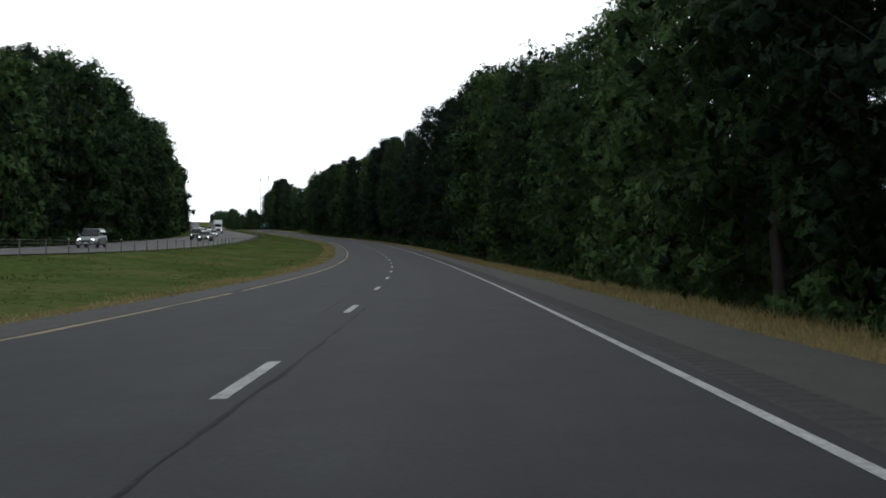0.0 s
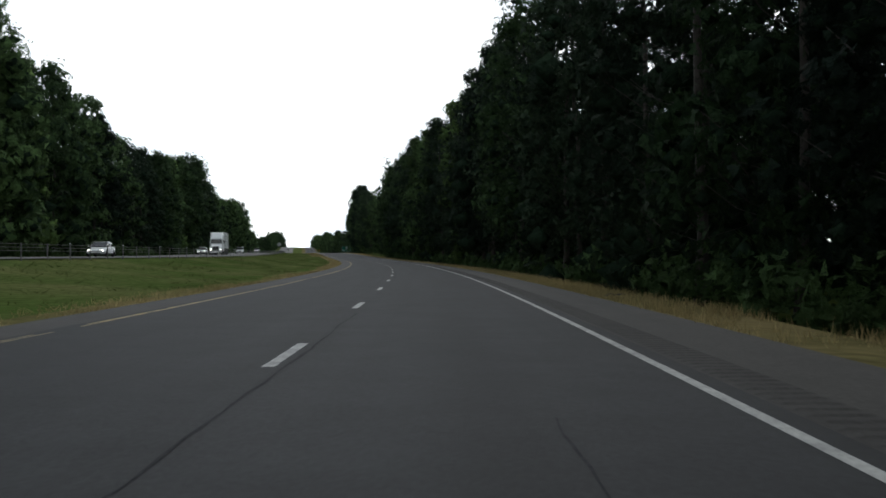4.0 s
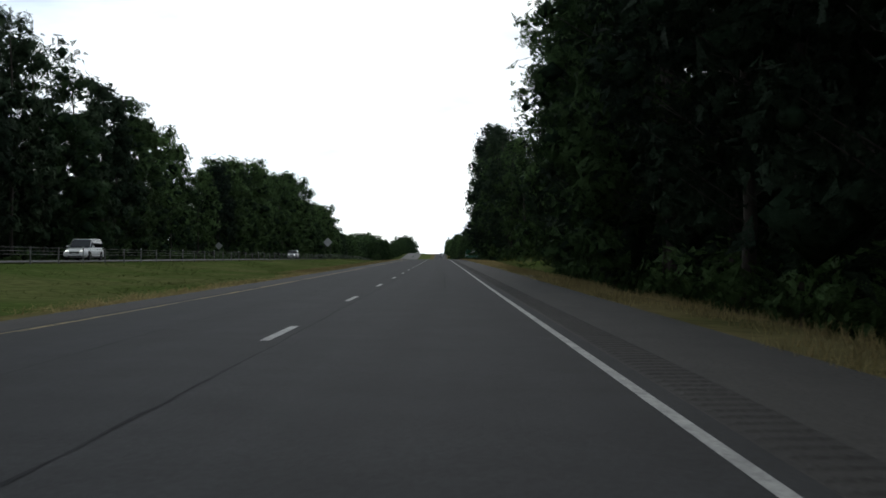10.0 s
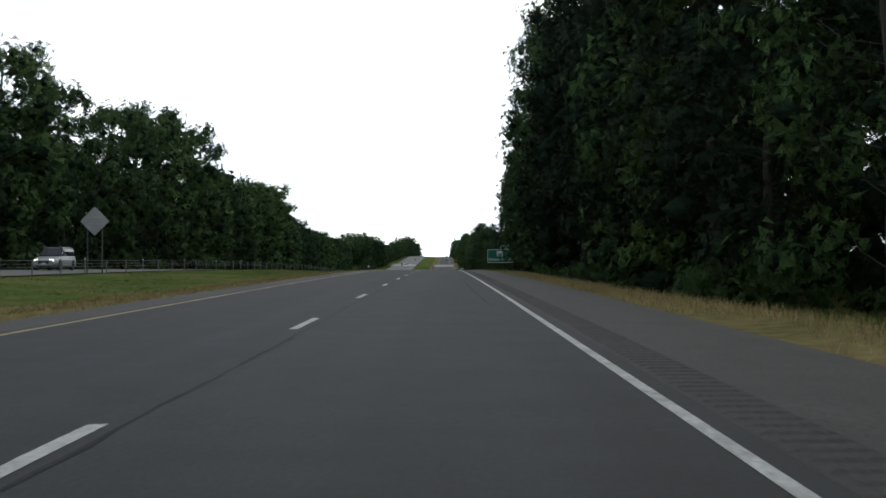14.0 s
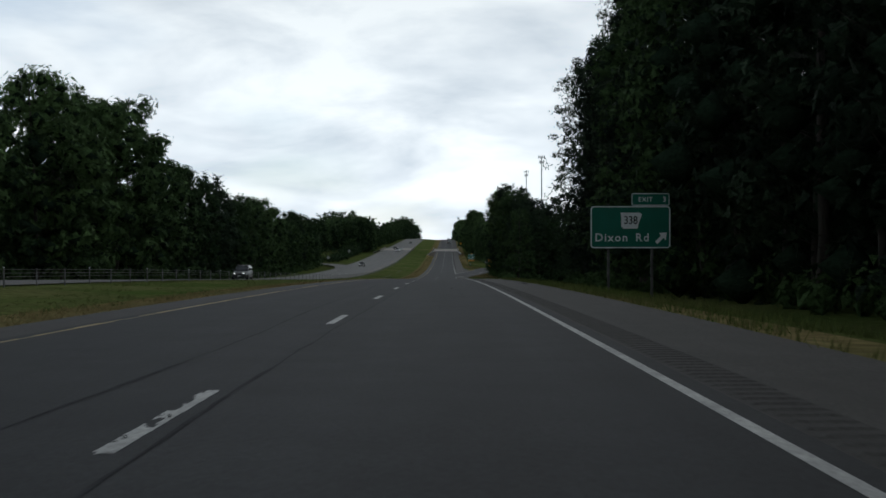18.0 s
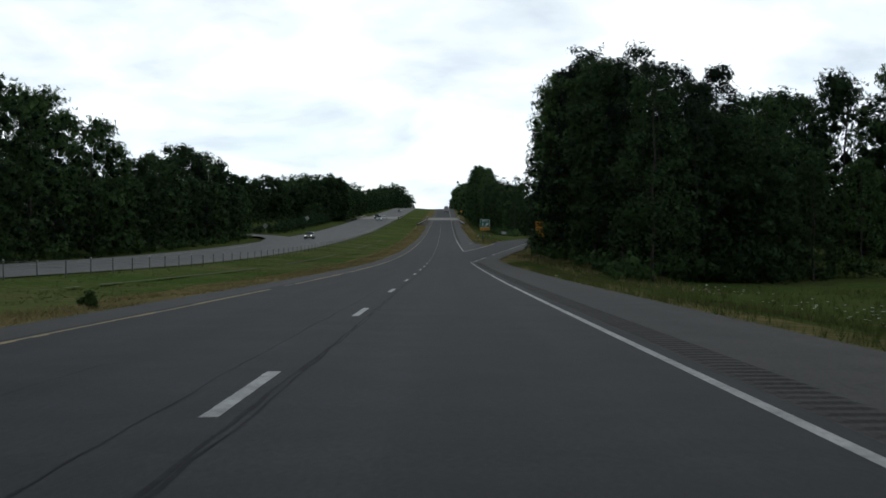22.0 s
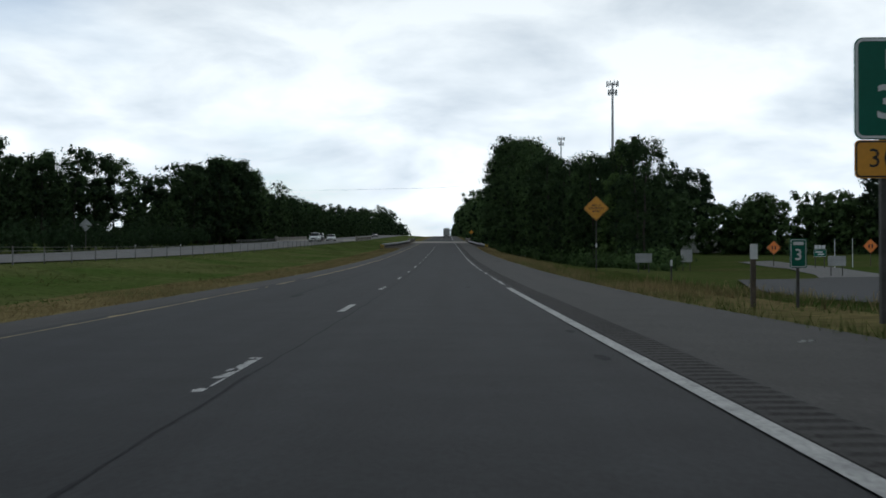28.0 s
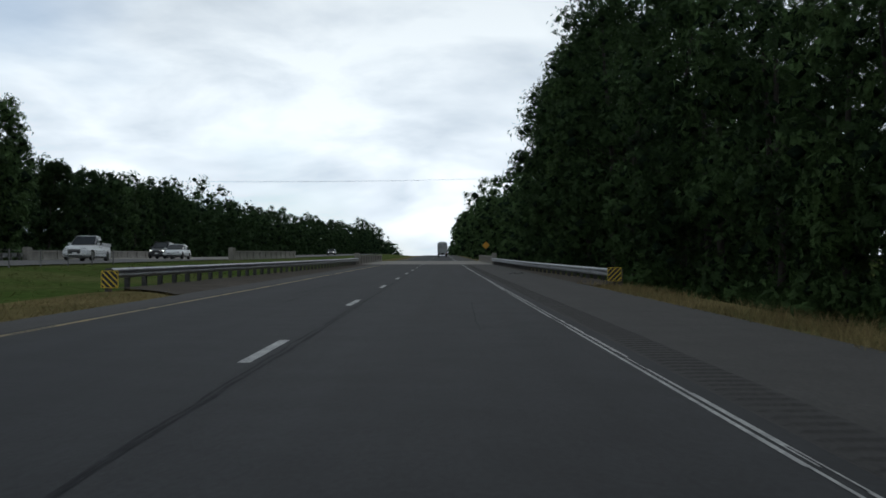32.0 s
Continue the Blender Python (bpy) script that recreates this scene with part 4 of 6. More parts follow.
R2_TOP = line((1108, 9.5), (1130, 12.5), (1150, 12.5), (1168, 12.3), (1180, 13.8), (1190, 15.6), (1203, 18), (1214, 19), (1228, 20.5), (1245, 22.3), (1270, 22.8), (1300, 21.5), (1500, 19.8), (1600, 18), (1960, 18))
L_FRONT = line((0, -41.5), (200, -41.5), (400, -40), (700, -40), (840, -42), (900, -42.5), (1040, -43.5), (1062, -46), (1076, -62), (1150, -66), (1215, -68), (1232, -60), (1245, -47), (1262, -42), (1400, -40))
L_TOP = line((0, 21), (125, 22.5), (150, 27), (250, 27.5), (275, 25.5), (305, 25.5), (325, 21.8), (360, 21.3), (400, 22.8), (425, 25), (450, 27.3), (475, 26), (500, 23.7), (530, 22.5), (552, 18.5), (564, 15.5), (576, 19.5), (600, 21.8), (650, 23.3),
             (685, 25), (702, 25), (718, 20), (755, 22.3), (800, 25), (825, 25), (838, 20.5), (848, 18.7), (858, 20.5), (871, 19.8), (882, 17.5), (895, 18.8), (932, 18.5), (945, 17.5), (955, 15), (965, 13), (972, 13), (978, 16.5), (1002, 18.3), (1034, 18.3),
             (1045, 15), (1055, 12.5), (1066, 11), (1080, 13), (1171, 13), (1200, 15.8), (1217, 18.8), (1232, 17.5), (1240, 17), (1248, 18.5), (1265, 17.5), (1280, 13.5), (1290, 11.5), (1310, 11.7), (1400, 12.5), (1440, 13.5), (1480, 13), (1595, 14.5), (1700, 16), (1760, 23), (1870, 25.5), (2200, 27))
forest(1, NEAR, W_MIX, 8, 130, 4.4, R_FRONT, 2.0, R_TOP, "roadside trees on the near side")
forest(2, NEAR, W_PINE, 130, 742, 6.0, R_FRONT, 2.0, R_TOP, "roadside trees on the near side")
for k, (s, u, h) in enumerate(((746, 18.4, 26), (752, 21.4, 26), (758, 18.7, 27), (765, 21.7, 26), (770, 18.9, 26), (777, 19.1, 27), (783, 21.9, 26), (788, 18.9, 27), (792, 21.7, 26), (791, 26.4, 26),
                              (798, 24.9, 25), (806, 26.4, 24), (813, 26.9, 25), (819, 25.9, 24), (824, 29.4, 24), (817, 31.9, 24), (806, 32.9, 25), (797, 30.9, 26), (908, 15.5, 21), (927, 14.8, 21.5), (940, 15.0, 20), (934, 19.0, 20), (947, 18.0, 15.5), (918, 19.5, 21))):
    plant(OPEN[k % 2], s, u, h / 25.0, np.random.default_rng(190 + k), "open pines at the forest's edge")
forest(9, NEAR, W_MIX, 888, 1056, 5.0, R_FRONT, 2.5, R_TOP, "roadside trees on the near side")
# the forest's end across the clearing: a bright broadleaf tree before dark pines, paler trees farther back
for k, (i, s, u, h) in enumerate(((7, 874, 16.0, 15.2), (2, 888, 16.5, 19.0), (0, 890, 21.0, 18.0), (6, 893, 24.5, 18.6), (1, 885, 22.5, 14.0), (3, 895, 29.5, 16.0), (0, 905, 14.6, 19.5), (3, 886, 31.0, 10.0), (1, 892, 37.0, 10.5), (2, 884, 18.5, 17.3), (0, 888, 22.0, 15.8), (6, 881, 20.5, 15.8), (2, 892, 19.0, 18.5), (7, 895, 22.5, 17.0), (0, 886, 15.8, 16.8))):
    plant(NEAR[i], s, u, 0.94 * h / NEAR[i][1], np.random.default_rng(130 + k), "trees at the forest's end")
for k, (i, s, u, h) in enumerate(((5, 908, 34.5, 17.0), (1, 930, 38.5, 18.5), (3, 934, 43.5, 19.0), (7, 926, 47.0, 20.5), (5, 922, 52.0, 21.0), (3, 916, 57.0, 20.5), (1, 912, 62.5, 21.0), (7, 905, 68.0, 20.0))):
    plant(FAR[i], s, u, h / FAR[i][1], np.random.default_rng(230 + k), "pale trees behind the clearing")
for k, (s, u, h) in enumerate(((1151.5, 24.8, 1.12), (1146, 22.5, 0.95), (1156, 23.5, 1.0))):
    plant(NEAR[8], s, u, h, np.random.default_rng(60 + k), "roadside trees past the junction")
plant(NEAR[8], 556, 12.4, 1.05, np.random.default_rng(5), "roadside trees on the near side")
forest(4, NEAR, W_BROAD, 1124, 1300, 5.0, R2, 2.5, R2_TOP, "roadside trees past the junction")
forest(6, FAR, W_MIX, 40, 600, 10.0, L_FRONT, -3, L_TOP, "trees beyond the opposite carriageway")
forest(7, FAR, W_BROAD, 600, 1340, 10.0, L_FRONT, -3, L_TOP, "trees beyond the opposite carriageway")
# a stand of broad oaks before the bridge, a lower round bush beside it
for k, (s, u, h) in enumerate(((1232, -46.5, 13.5), (1237, -44.5, 16.0), (1242, -43.5, 17.0), (1247, -42.5, 16.5), (1252, -41.5, 17.0), (1256, -41.0, 15.0), (1260, -39.5, 11.0), (1246, -49.0, 15.0), (1206, -44.5, 7.5), (1201, -47.0, 6.5), (1226, -64.0, 16.0), (1205, -66, 14.0), (1190, -69, 16.0))):
    plant(FAR[(3, 7, 5, 3)[k % 4]], s, u, h / FAR[(3, 7, 5, 3)[k % 4]][1], np.random.default_rng(160 + k), "oaks before the bridge")

deep_woods("near_woods", "dense dark forest behind the roadside trees", 21, 6, 735, 5.0, lambda s: R_FRONT(s) + 4, 18, lambda s: 0.85 * R_TOP(s), M["needle"], 30, 17, 0.46, 3, wide=0.34, lump=0.9)
deep_woods("near_woods", "dense dark forest behind the open pines", 40, 738, 816, 4.0, lambda s: R_FRONT(s) + 6.5, 10, lambda s: 0.78 * R_TOP(s), M["needle"], 36, 34, 0.27, lump=0.5)
deep_woods("near_woods", "dense dark forest behind the roadside trees", 22, 887, 1056, 4.5, lambda s: R_FRONT(s) + 3, 14, lambda s: 0.86 * R_TOP(s), M["leaf"], 30, 24, 0.45, wide=0.28, lump=0.7)
deep_woods("near_woods", "dense green forest at the end of the clearing", 42, 879, 893, 2.2, line((879, 19)), 9, line((879, 12.5)), M["leaf"], 44, 34, 0.28, 2, wide=0.24, lump=0.6)
deep_woods("near_woods", "pale green trees along the back of the clearing", 35, 902, 938, 2.0, line((902, 66), (938, 46)), 8, line((902, 17)), M["leaf"], 28, 22, 0.45, wide=0.26, lump=0.8)
deep_woods("far_woods", "small trees beside the junction", 23, 1134, 1170, 3.5, lambda s: R2(s) + 2, 3, lambda s: 0.8 * R2_TOP(s), M["leaf"])
deep_woods("far_woods", "dense forest past the junction", 30, 1170, 1300, 5.0, lambda s: R2(s) + 4, 14, lambda s: 0.84 * R2_TOP(s), M["leaf"], 30, 22, 0.45, wide=0.28, lump=0.75)
deep_woods("far_woods", "forest along the road ahead towards the crest", 24, 1300, 1990, 8.0, line((1300, 11.5), (1600, 9.2), (1900, 8.2), (1990, 5)), 14, lambda s: 0.9 * R2_TOP(s), M["leaf"], 32, 18, 0.55)
deep_woods("opposite_woods", "dense pine forest beyond the opposite carriageway", 25, 36, 600, 5.0, lambda s: L_FRONT(s) - 3, -16, lambda s: 0.8 * L_TOP(s), M["needle"], 28, 13, 0.55, wide=0.28)
deep_woods("opposite_woods", "mixed forest beyond the opposite carriageway", 26, 600, 1300, 5.5, lambda s: L_FRONT(s) - 3, -16, lambda s: 0.8 * L_TOP(s), M["leaf"], 28, 13, 0.55, wide=0.28)
deep_woods("opposite_woods", "dense forest behind the opposite ramp", 39, 1080, 1300, 3.5, lambda s: -84.0, -14, line((1080, 13), (1200, 15), (1300, 14)), M["leaf"], 28, 13, 0.6, wide=0.3)
deep_woods("opposite_woods", "mixed forest towards the crest of the hill", 27, 1300, 2200, 9.0, lambda s: L_FRONT(s) + 1, -16, lambda s: 0.97 * L_TOP(s), M["leaf"], 32, 16, 0.6, wide=0.2)
deep_woods("opposite_woods", "wooded hill behind the opposite carriageway", 41, 1290, 1950, 9.5, line((1290, -66), (1950, -80)), -14, line((1290, 14), (1400, 19), (1500, 21), (1646, 20.5), (1750, 23), (1950, 24)), M["leaf"], 30, 16, 0.6, wide=0.26)
deep_woods("far_woods", "tall trees behind the stand at the junction", 38, 1242, 1264, 2.0, line((1242, 44), (1264, 47)), 9, line((1242, 17)), M["leaf"])
deep_woods("side_woods", "distant treeline behind the side road", 28, 1165, 1222, 1.5, line((1165, 104), (1185, 80), (1200, 62), (1222, 42)), 14, line((1165, 12), (1190, 10)), M["leaf"], wide=0.3)
deep_woods("side_woods", "trees beyond the side road", 29, 1108, 1165, 2.0, line((1108, 130), (1165, 106)), 20, line((1108, 10)), M["leaf"], wide=0.3)
thicket("undergrowth", "dark green bushes and vines under the roadside trees", 31, 4, 824, 0.9, lambda s: R_FRONT(s) + 0.4, 2.4, M["leaf"], 0.7, 2.8)
thicket("undergrowth", "dark green bushes and vines under the roadside trees", 32, 870, 1056, 1.0, lambda s: R_FRONT(s) - 0.8, 2.6, M["leaf"], 0.7, 3.0)
thicket("undergrowth", "green bushes along the back of the clearing", 36, 876, 905, 0.4, line((876, 18), (890, 34), (905, 64)), 4, M["leaf"], 0.8, 3.4)
thicket("undergrowth", "green bushes at the foot of the trees", 33, 1108, 1320, 1.0, lambda s: R2(s) - 0.8, 2.6, M["leaf"], 0.8, 3.2)
thicket("undergrowth", "tall bushes before the far trees by the junction", 37, 1089, 1222, 0.8, line((1089, -48), (1102, -43.5), (1222, -43.5)), 4.0, M["leaf"], 2.0, 6.5, per=46, size=0.32)
thicket("undergrowth", "bushes along the far forest edge", 34, 36, 1300, 1.6, lambda s: L_FRONT(s) + 1.0, 3.0, M["leaf"], 0.8, 3.6, per=22, size=0.34)


RL_S, RL_U = [p[0] for p in RAMP_L], [p[1] for p in RAMP_L]
RR_S, RR_U = [p[0] for p in RAMP_R], [p[1] for p in RAMP_R]


def tufts(name, label, seed, s0, s1, u0, u1, density, low, high, width, mat, lean=0.35):
    """Separate blades of grass in tufts of three."""
    rng = np.random.default_rng(seed)
    n = int((s1 - s0) * abs(u1 - u0) * density)
    ss, us = s0 + (s1 - s0) * rng.random(n), u0 + (u1 - u0) * rng.random(n) ** 1.1
    if 0 < u0 < 1:
        us = us + paved_edge(ss) - 0.06 + 0.12 * np.sin(ss * 0.9) * np.sin(ss * 0.23)
    keep = np.array([noise.noise(Vector((a * 0.12, b * 0.4, seed))) for a, b in zip(ss, us)]) > -0.35 + 0.25 * rng.random(n)
    keep &= ~((ss > 890) & (us > 6.7) & (us > np.interp(ss, RL_S, RL_U) - 0.3) & (us < np.interp(ss, RR_S, RR_U) + 2.2))
    keep &= ~((ss > 1188) & (us > -8.4) & (us < -4)) & ~((ss > 1197) & (us > 6) & (us < 8.7))
    ss, us = ss[keep], us[keep]
    n = len(ss)
    root = np.repeat(places(ss, us, ground_z(ss, us) - 0.02), 3, axis=0) + np.concatenate((rng.normal(scale=0.05, size=(3 * n, 2)), np.zeros((3 * n, 1))), axis=1)
    h = (low + (high - low) * rng.random(3 * n) ** 1.5)[:, None]
    ang = rng.random(3 * n) * 6.283
    side = np.stack((np.cos(ang), np.sin(ang), np.zeros(3 * n)), axis=1) * width
    tip = root + np.concatenate((rng.normal(scale=lean, size=(3 * n, 2)) * h, h), axis=1)
    v = np.stack((root - side, root + side, tip), axis=1)
    face = np.cross(v[:, 1] - v[:, 0], v[:, 2] - v[:, 0])
    turn = face[:, 1] - 2.0 * face[:, 2] > 0
    v[turn] = v[turn][:, ::-1]
    v = v.reshape(-1, 3)
    ob = link_mesh(name, v, np.arange(9 * n).reshape(-1, 3).tolist(), mat)
    soften(ob.data, np.repeat(np.concatenate((rng.normal(scale=0.15, size=(3 * n, 2)), np.ones((3 * n, 1))), axis=1), 3, axis=0))
    return tagged(ob, label, "grass", kind="stuff")


tufts("verge_grass", "dry straw-coloured grass along the shoulder", 41, 8, 470, 0.05, 2.5, 26, 0.08, 0.3, 0.009, M["straw"])
tufts("verge_grass", "dry straw-coloured grass along the shoulder", 42, 470, 600, 0.05, 2.5, 26, 0.08, 0.3, 0.009, M["straw"])
tufts("verge_grass", "greenish roadside grass along the shoulder", 43, 590, 890, 0.05, 6.2, 14, 0.08, 0.32, 0.010, M["grass"])
tufts("verge_grass", "mixed dry grass along the shoulder", 44, 1040, 1270, 0.05, 2.6, 26, 0.08, 0.32, 0.009, M["straw"])
tufts("verge_grass", "mixed dry grass along the ramp", 45, 860, 1060, 9.0, 18, 3, 0.12, 0.5, 0.02, M["straw"])
tufts("verge_grass", "green grass between ramp and shoulder", 46, 1010, 1100, 7.0, 15, 14, 0.08, 0.32, 0.010, M["grass"])
tufts("median_grass", "dry grass along the median's edge", 52, 430, 1270, -7.8, -4.9, 15, 0.06, 0.22, 0.010, M["straw"], 0.9)
tufts("clearing_grass", "green grass of the roadside clearing", 51, 784, 872, 12, 40, 3, 0.1, 0.4, 0.025, M["grass"])
tufts("knoll_grass", "bright green grass on the clearing's bank", 47, 455, 555, 9.0, 18, 6, 0.08, 0.3, 0.02, M["grass"])
tufts("median_grass", "green grass of the median", 48, 15, 700, -17.2, -6.6, 5, 0.04, 0.13, 0.02, M["grass"], 1.6)
tufts("median_grass", "green grass of the median", 49, 700, 1270, -17.2, -6.6, 5, 0.04, 0.13, 0.02, M["grass"], 1.6)
tufts("median_grass", "dry grass along the median's edge", 50, 15, 430, -6.4, -4.9, 20, 0.06, 0.2, 0.010, M["straw"], 0.9)



def shrub(s, u, h, seed):
    """A small dark weed bush: stems and a leafy crown."""
    rng = np.random.default_rng(seed)
    t = tagged(new("shrub"), "small dark weedy bush in the median grass", "shrub", "weeds in the median")
    t.matrix_basis = stand(s, u, ground_under(s, u) - 0.02)
    for k in range(4):
        a = 1.57 * k + rng.random()
        v, f = tube([(0, 0, 0), (0.1 * h * math.cos(a), 0.1 * h * math.sin(a), 0.4 * h), (0.3 * h * math.cos(a), 0.3 * h * math.sin(a), 0.7 * h)], (0.012, 0.009, 0.005), 4)
        link_mesh("stem", v, f, M["bark"], t)
    c = rng.normal(size=(9, 3)) * np.array((0.22, 0.22, 0.16)) * h + np.array((0, 0, 0.55 * h))
    v, f, n = foliage(rng, c, np.full(9, 0.3 * h), 90, 0.05)
    soften(link_mesh("crown", v, f, M["leaf"], t).data, n)


shrub(818, -6.1, 0.4, 1)

# ---- boxes, signs and posts ----


def box_bm(sx, sy, sz, at=(0, 0, 0), bevel=0.0):
    """A box with its base centre at the given point."""
    bm = bmesh.new()
    bmesh.ops.create_cube(bm, size=1.0, matrix=Matrix.Translation((at[0], at[1], at[2] + sz / 2)) @ Matrix.Diagonal((sx, sy, sz, 1)))
    if bevel:
        bmesh.ops.bevel(bm, geom=bm.edges[:], offset=bevel, segments=2, affect="EDGES", clamp_overlap=True)
    return bm


def tube_bm(r0, r1, height, at=(0, 0, 0), sides=10):
    bm = bmesh.new()
    bmesh.ops.create_cone(bm, cap_ends=True, segments=sides, radius1=r0, radius2=r1, depth=height, matrix=Matrix.Translation((at[0], at[1], at[2] + height / 2)))
    return bm


def outline(w, h, r, n=5):
    """Corners of a rounded rectangle centred on the origin, in x and z."""
    pts = []
    for cx, cz, a0 in ((w / 2 - r, h / 2 - r, 0), (-w / 2 + r, h / 2 - r, 90), (-w / 2 + r, -h / 2 + r, 180), (w / 2 - r, -h / 2 + r, 270)):
        for k in range(n + 1):
            a = radians(a0 + 90 * k / n)
            pts.append((cx + r * math.cos(a), cz + r * math.sin(a)))
    return pts


def slab_bm(pts, y0, y1, cx=0.0, cz=0.0):
    """A plate cut to an outline in x and z, between depths y0 (front) and y1."""
    bm = bmesh.new()
    a = [bm.verts.new((x + cx, y0, z + cz)) for x, z in pts]
    b = [bm.verts.new((x + cx, y1, z + cz)) for x, z in pts]
    bm.faces.new(a)
    bm.faces.new(b[::-1])
    for i in range(len(pts)):
        j = (i + 1) % len(pts)
        bm.faces.new((a[j], a[i], b[i], b[j]))
    bmesh.ops.recalc_face_normals(bm, faces=bm.faces[:])
    return bm


def ring_bm(outer, inner, y0, y1, cx=0.0, cz=0.0):
    bm = bmesh.new()
    loops = [[bm.verts.new((x + cx, y, z + cz)) for x, z in pts] for pts, y in ((outer, y0), (inner, y0), (outer, y1))]
    n = len(outer)
    for i in range(n):
        j = (i + 1) % n
        bm.faces.new((loops[0][i], loops[0][j], loops[1][j], loops[1][i]))
        bm.faces.new((loops[0][j], loops[0][i], loops[2][i], loops[2][j]))
    bmesh.ops.recalc_face_normals(bm, faces=bm.faces[:])
    return bm


def lettering(text, size, x, z, y, mat, parent, spacing=1.0, squeeze=1.0, name="lettering"):
    """Raised letters facing -y, with the middle of the line at x, z."""
    cu = bpy.data.curves.new(name, "FONT")
    cu.body, cu.size, cu.extrude, cu.align_x, cu.align_y, cu.space_character, cu.resolution_u = text, size, 0.002, "CENTER", "CENTER", spacing, 2
    cu.offset = 0.0 if "M" in text else size * 0.012
    tmp = bpy.data.objects.new(name, cu)
    scene.collection.objects.link(tmp)
    me = bpy.data.meshes.new_from_object(tmp.evaluated_get(bpy.context.evaluated_depsgraph_get()))
    bpy.data.objects.remove(tmp)
    bpy.data.curves.remove(cu)
    me.transform(Matrix.Translation((x, y, z)) @ pose(0, 0, 0, 90, 0, 0) @ Matrix.Diagonal((squeeze, 1, 1, 1)))
    bm = bmesh.new()
    bm.from_mesh(me)
    bpy.data.meshes.remove(me)
    left = set(bm.verts)
    while left:
        todo, piece = [left.pop()], []
        while todo:
            w = todo.pop()
            piece.append(w)
            for e in w.link_edges:
                o = e.other_vert(w)
                if o in left:
                    left.discard(o)
                    todo.append(o)
        index = {w: i for i, w in enumerate(piece)}
        faces = {f for w in piece for f in w.link_faces}
        link_mesh("letter", [w.co for w in piece], [[index[w] for w in f.verts] for f in faces], mat, parent)
    bm.free()


def thing(name, label, category, m, group=""):
    ob = tagged(new(name), label, category, group)
    ob.matrix_basis = m
    return ob


def plate(parent, name, w, h, cx, cz, mat, border=None, r=0.12, y=0.0, bw=0.05):
    """A sign panel with a raised border; its face looks towards -y."""
    p = part(name, slab_bm(outline(w, h, r), y - 0.012, y + 0.012, cx, cz), mat, parent)
    if border:
        part("border", ring_bm(outline(w - 0.03, h - 0.03, r), outline(w - 0.03 - 2 * bw, h - 0.03 - 2 * bw, max(0.02, r - bw)), y - 0.016, y - 0.0125, cx, cz), border, p)
    return p


ARROW = [(-0.11, -0.5), (0.11, -0.5), (0.11, 0.08), (0.34, 0.08), (0.0, 0.5), (-0.34, 0.08), (-0.11, 0.08)]


def arrow_bm(size, cx, cz, y, turn):
    c, s = math.cos(radians(turn)), math.sin(radians(turn))
    return slab_bm([(size * (x * c - z * s), size * (x * s + z * c)) for x, z in ARROW], y - 0.004, y - 0.0005, cx, cz)


def bars(parent, rows, mat, y):
    """Illegible lines of writing as plain bars: centre x, z, width, height."""
    for x, z, w, h in rows:
        part("legend_bar", slab_bm(outline(w, h, h * 0.2, 2), y - 0.004, y - 0.0005, x, z), mat, parent)


def guide_sign():
    m = stand(715, 12.58, 0.0, -3)
    t = thing("exit_guide_sign", "large green exit guide sign with white legend on steel posts", "road sign", m)
    p = plate(t, "panel", 4.6, 2.45, 0, 3.14, M["sign_green"], M["sign_white"], 0.2, bw=0.06)
    tab = plate(t, "exit_tab", 2.2, 0.74, 1.15, 4.74, M["sign_green"], M["sign_white"], 0.1, bw=0.045)
    lettering("EXIT", 0.36, 0.86, 4.73, -0.018, M["sign_white"], tab, 1.15)
    lettering("3", 0.44, 1.95, 4.73, -0.018, M["sign_white"], tab)
    shield = part("route_shield", slab_bm([(-0.58, 0.46), (0.5, 0.46), (0.62, 0.40), (0.62, 0.30), (0.55, 0.10), (0.44, -0.20), (0.40, -0.46), (-0.46, -0.46), (-0.46, -0.38), (-0.54, -0.36), (-0.55, 0.1)], -0.03, -0.013, 0.02, 3.52), M["sign_white"], p)
    lettering("338", 0.66, 0.02, 3.52, -0.034, M["sign_black"], shield, 0.95, 0.85)
    lettering("Dixon", 0.66, -1.1, 2.52, -0.018, M["sign_white"], p, 1.18)
    lettering("Rd", 0.66, 0.68, 2.52, -0.018, M["sign_white"], p, 1.18)
    part("arrow", arrow_bm(0.85, 1.78, 2.54, -0.013, -45), M["sign_white"], p)
    for x in (-1.25, 1.25):
        z0 = ground_under(715, 12.65 + x) - 0.3
        pp = part("post", box_bm(0.14, 0.18, 4.5 - z0, (x, 0.14, z0), 0.01), M["post"], t)
        part("bracket", box_bm(0.2, 0.05, 0.08, (x, 0.04, 2.5)), M["steel"], pp)
        part("bracket", box_bm(0.2, 0.05, 0.08, (x, 0.04, 3.9)), M["steel"], pp)


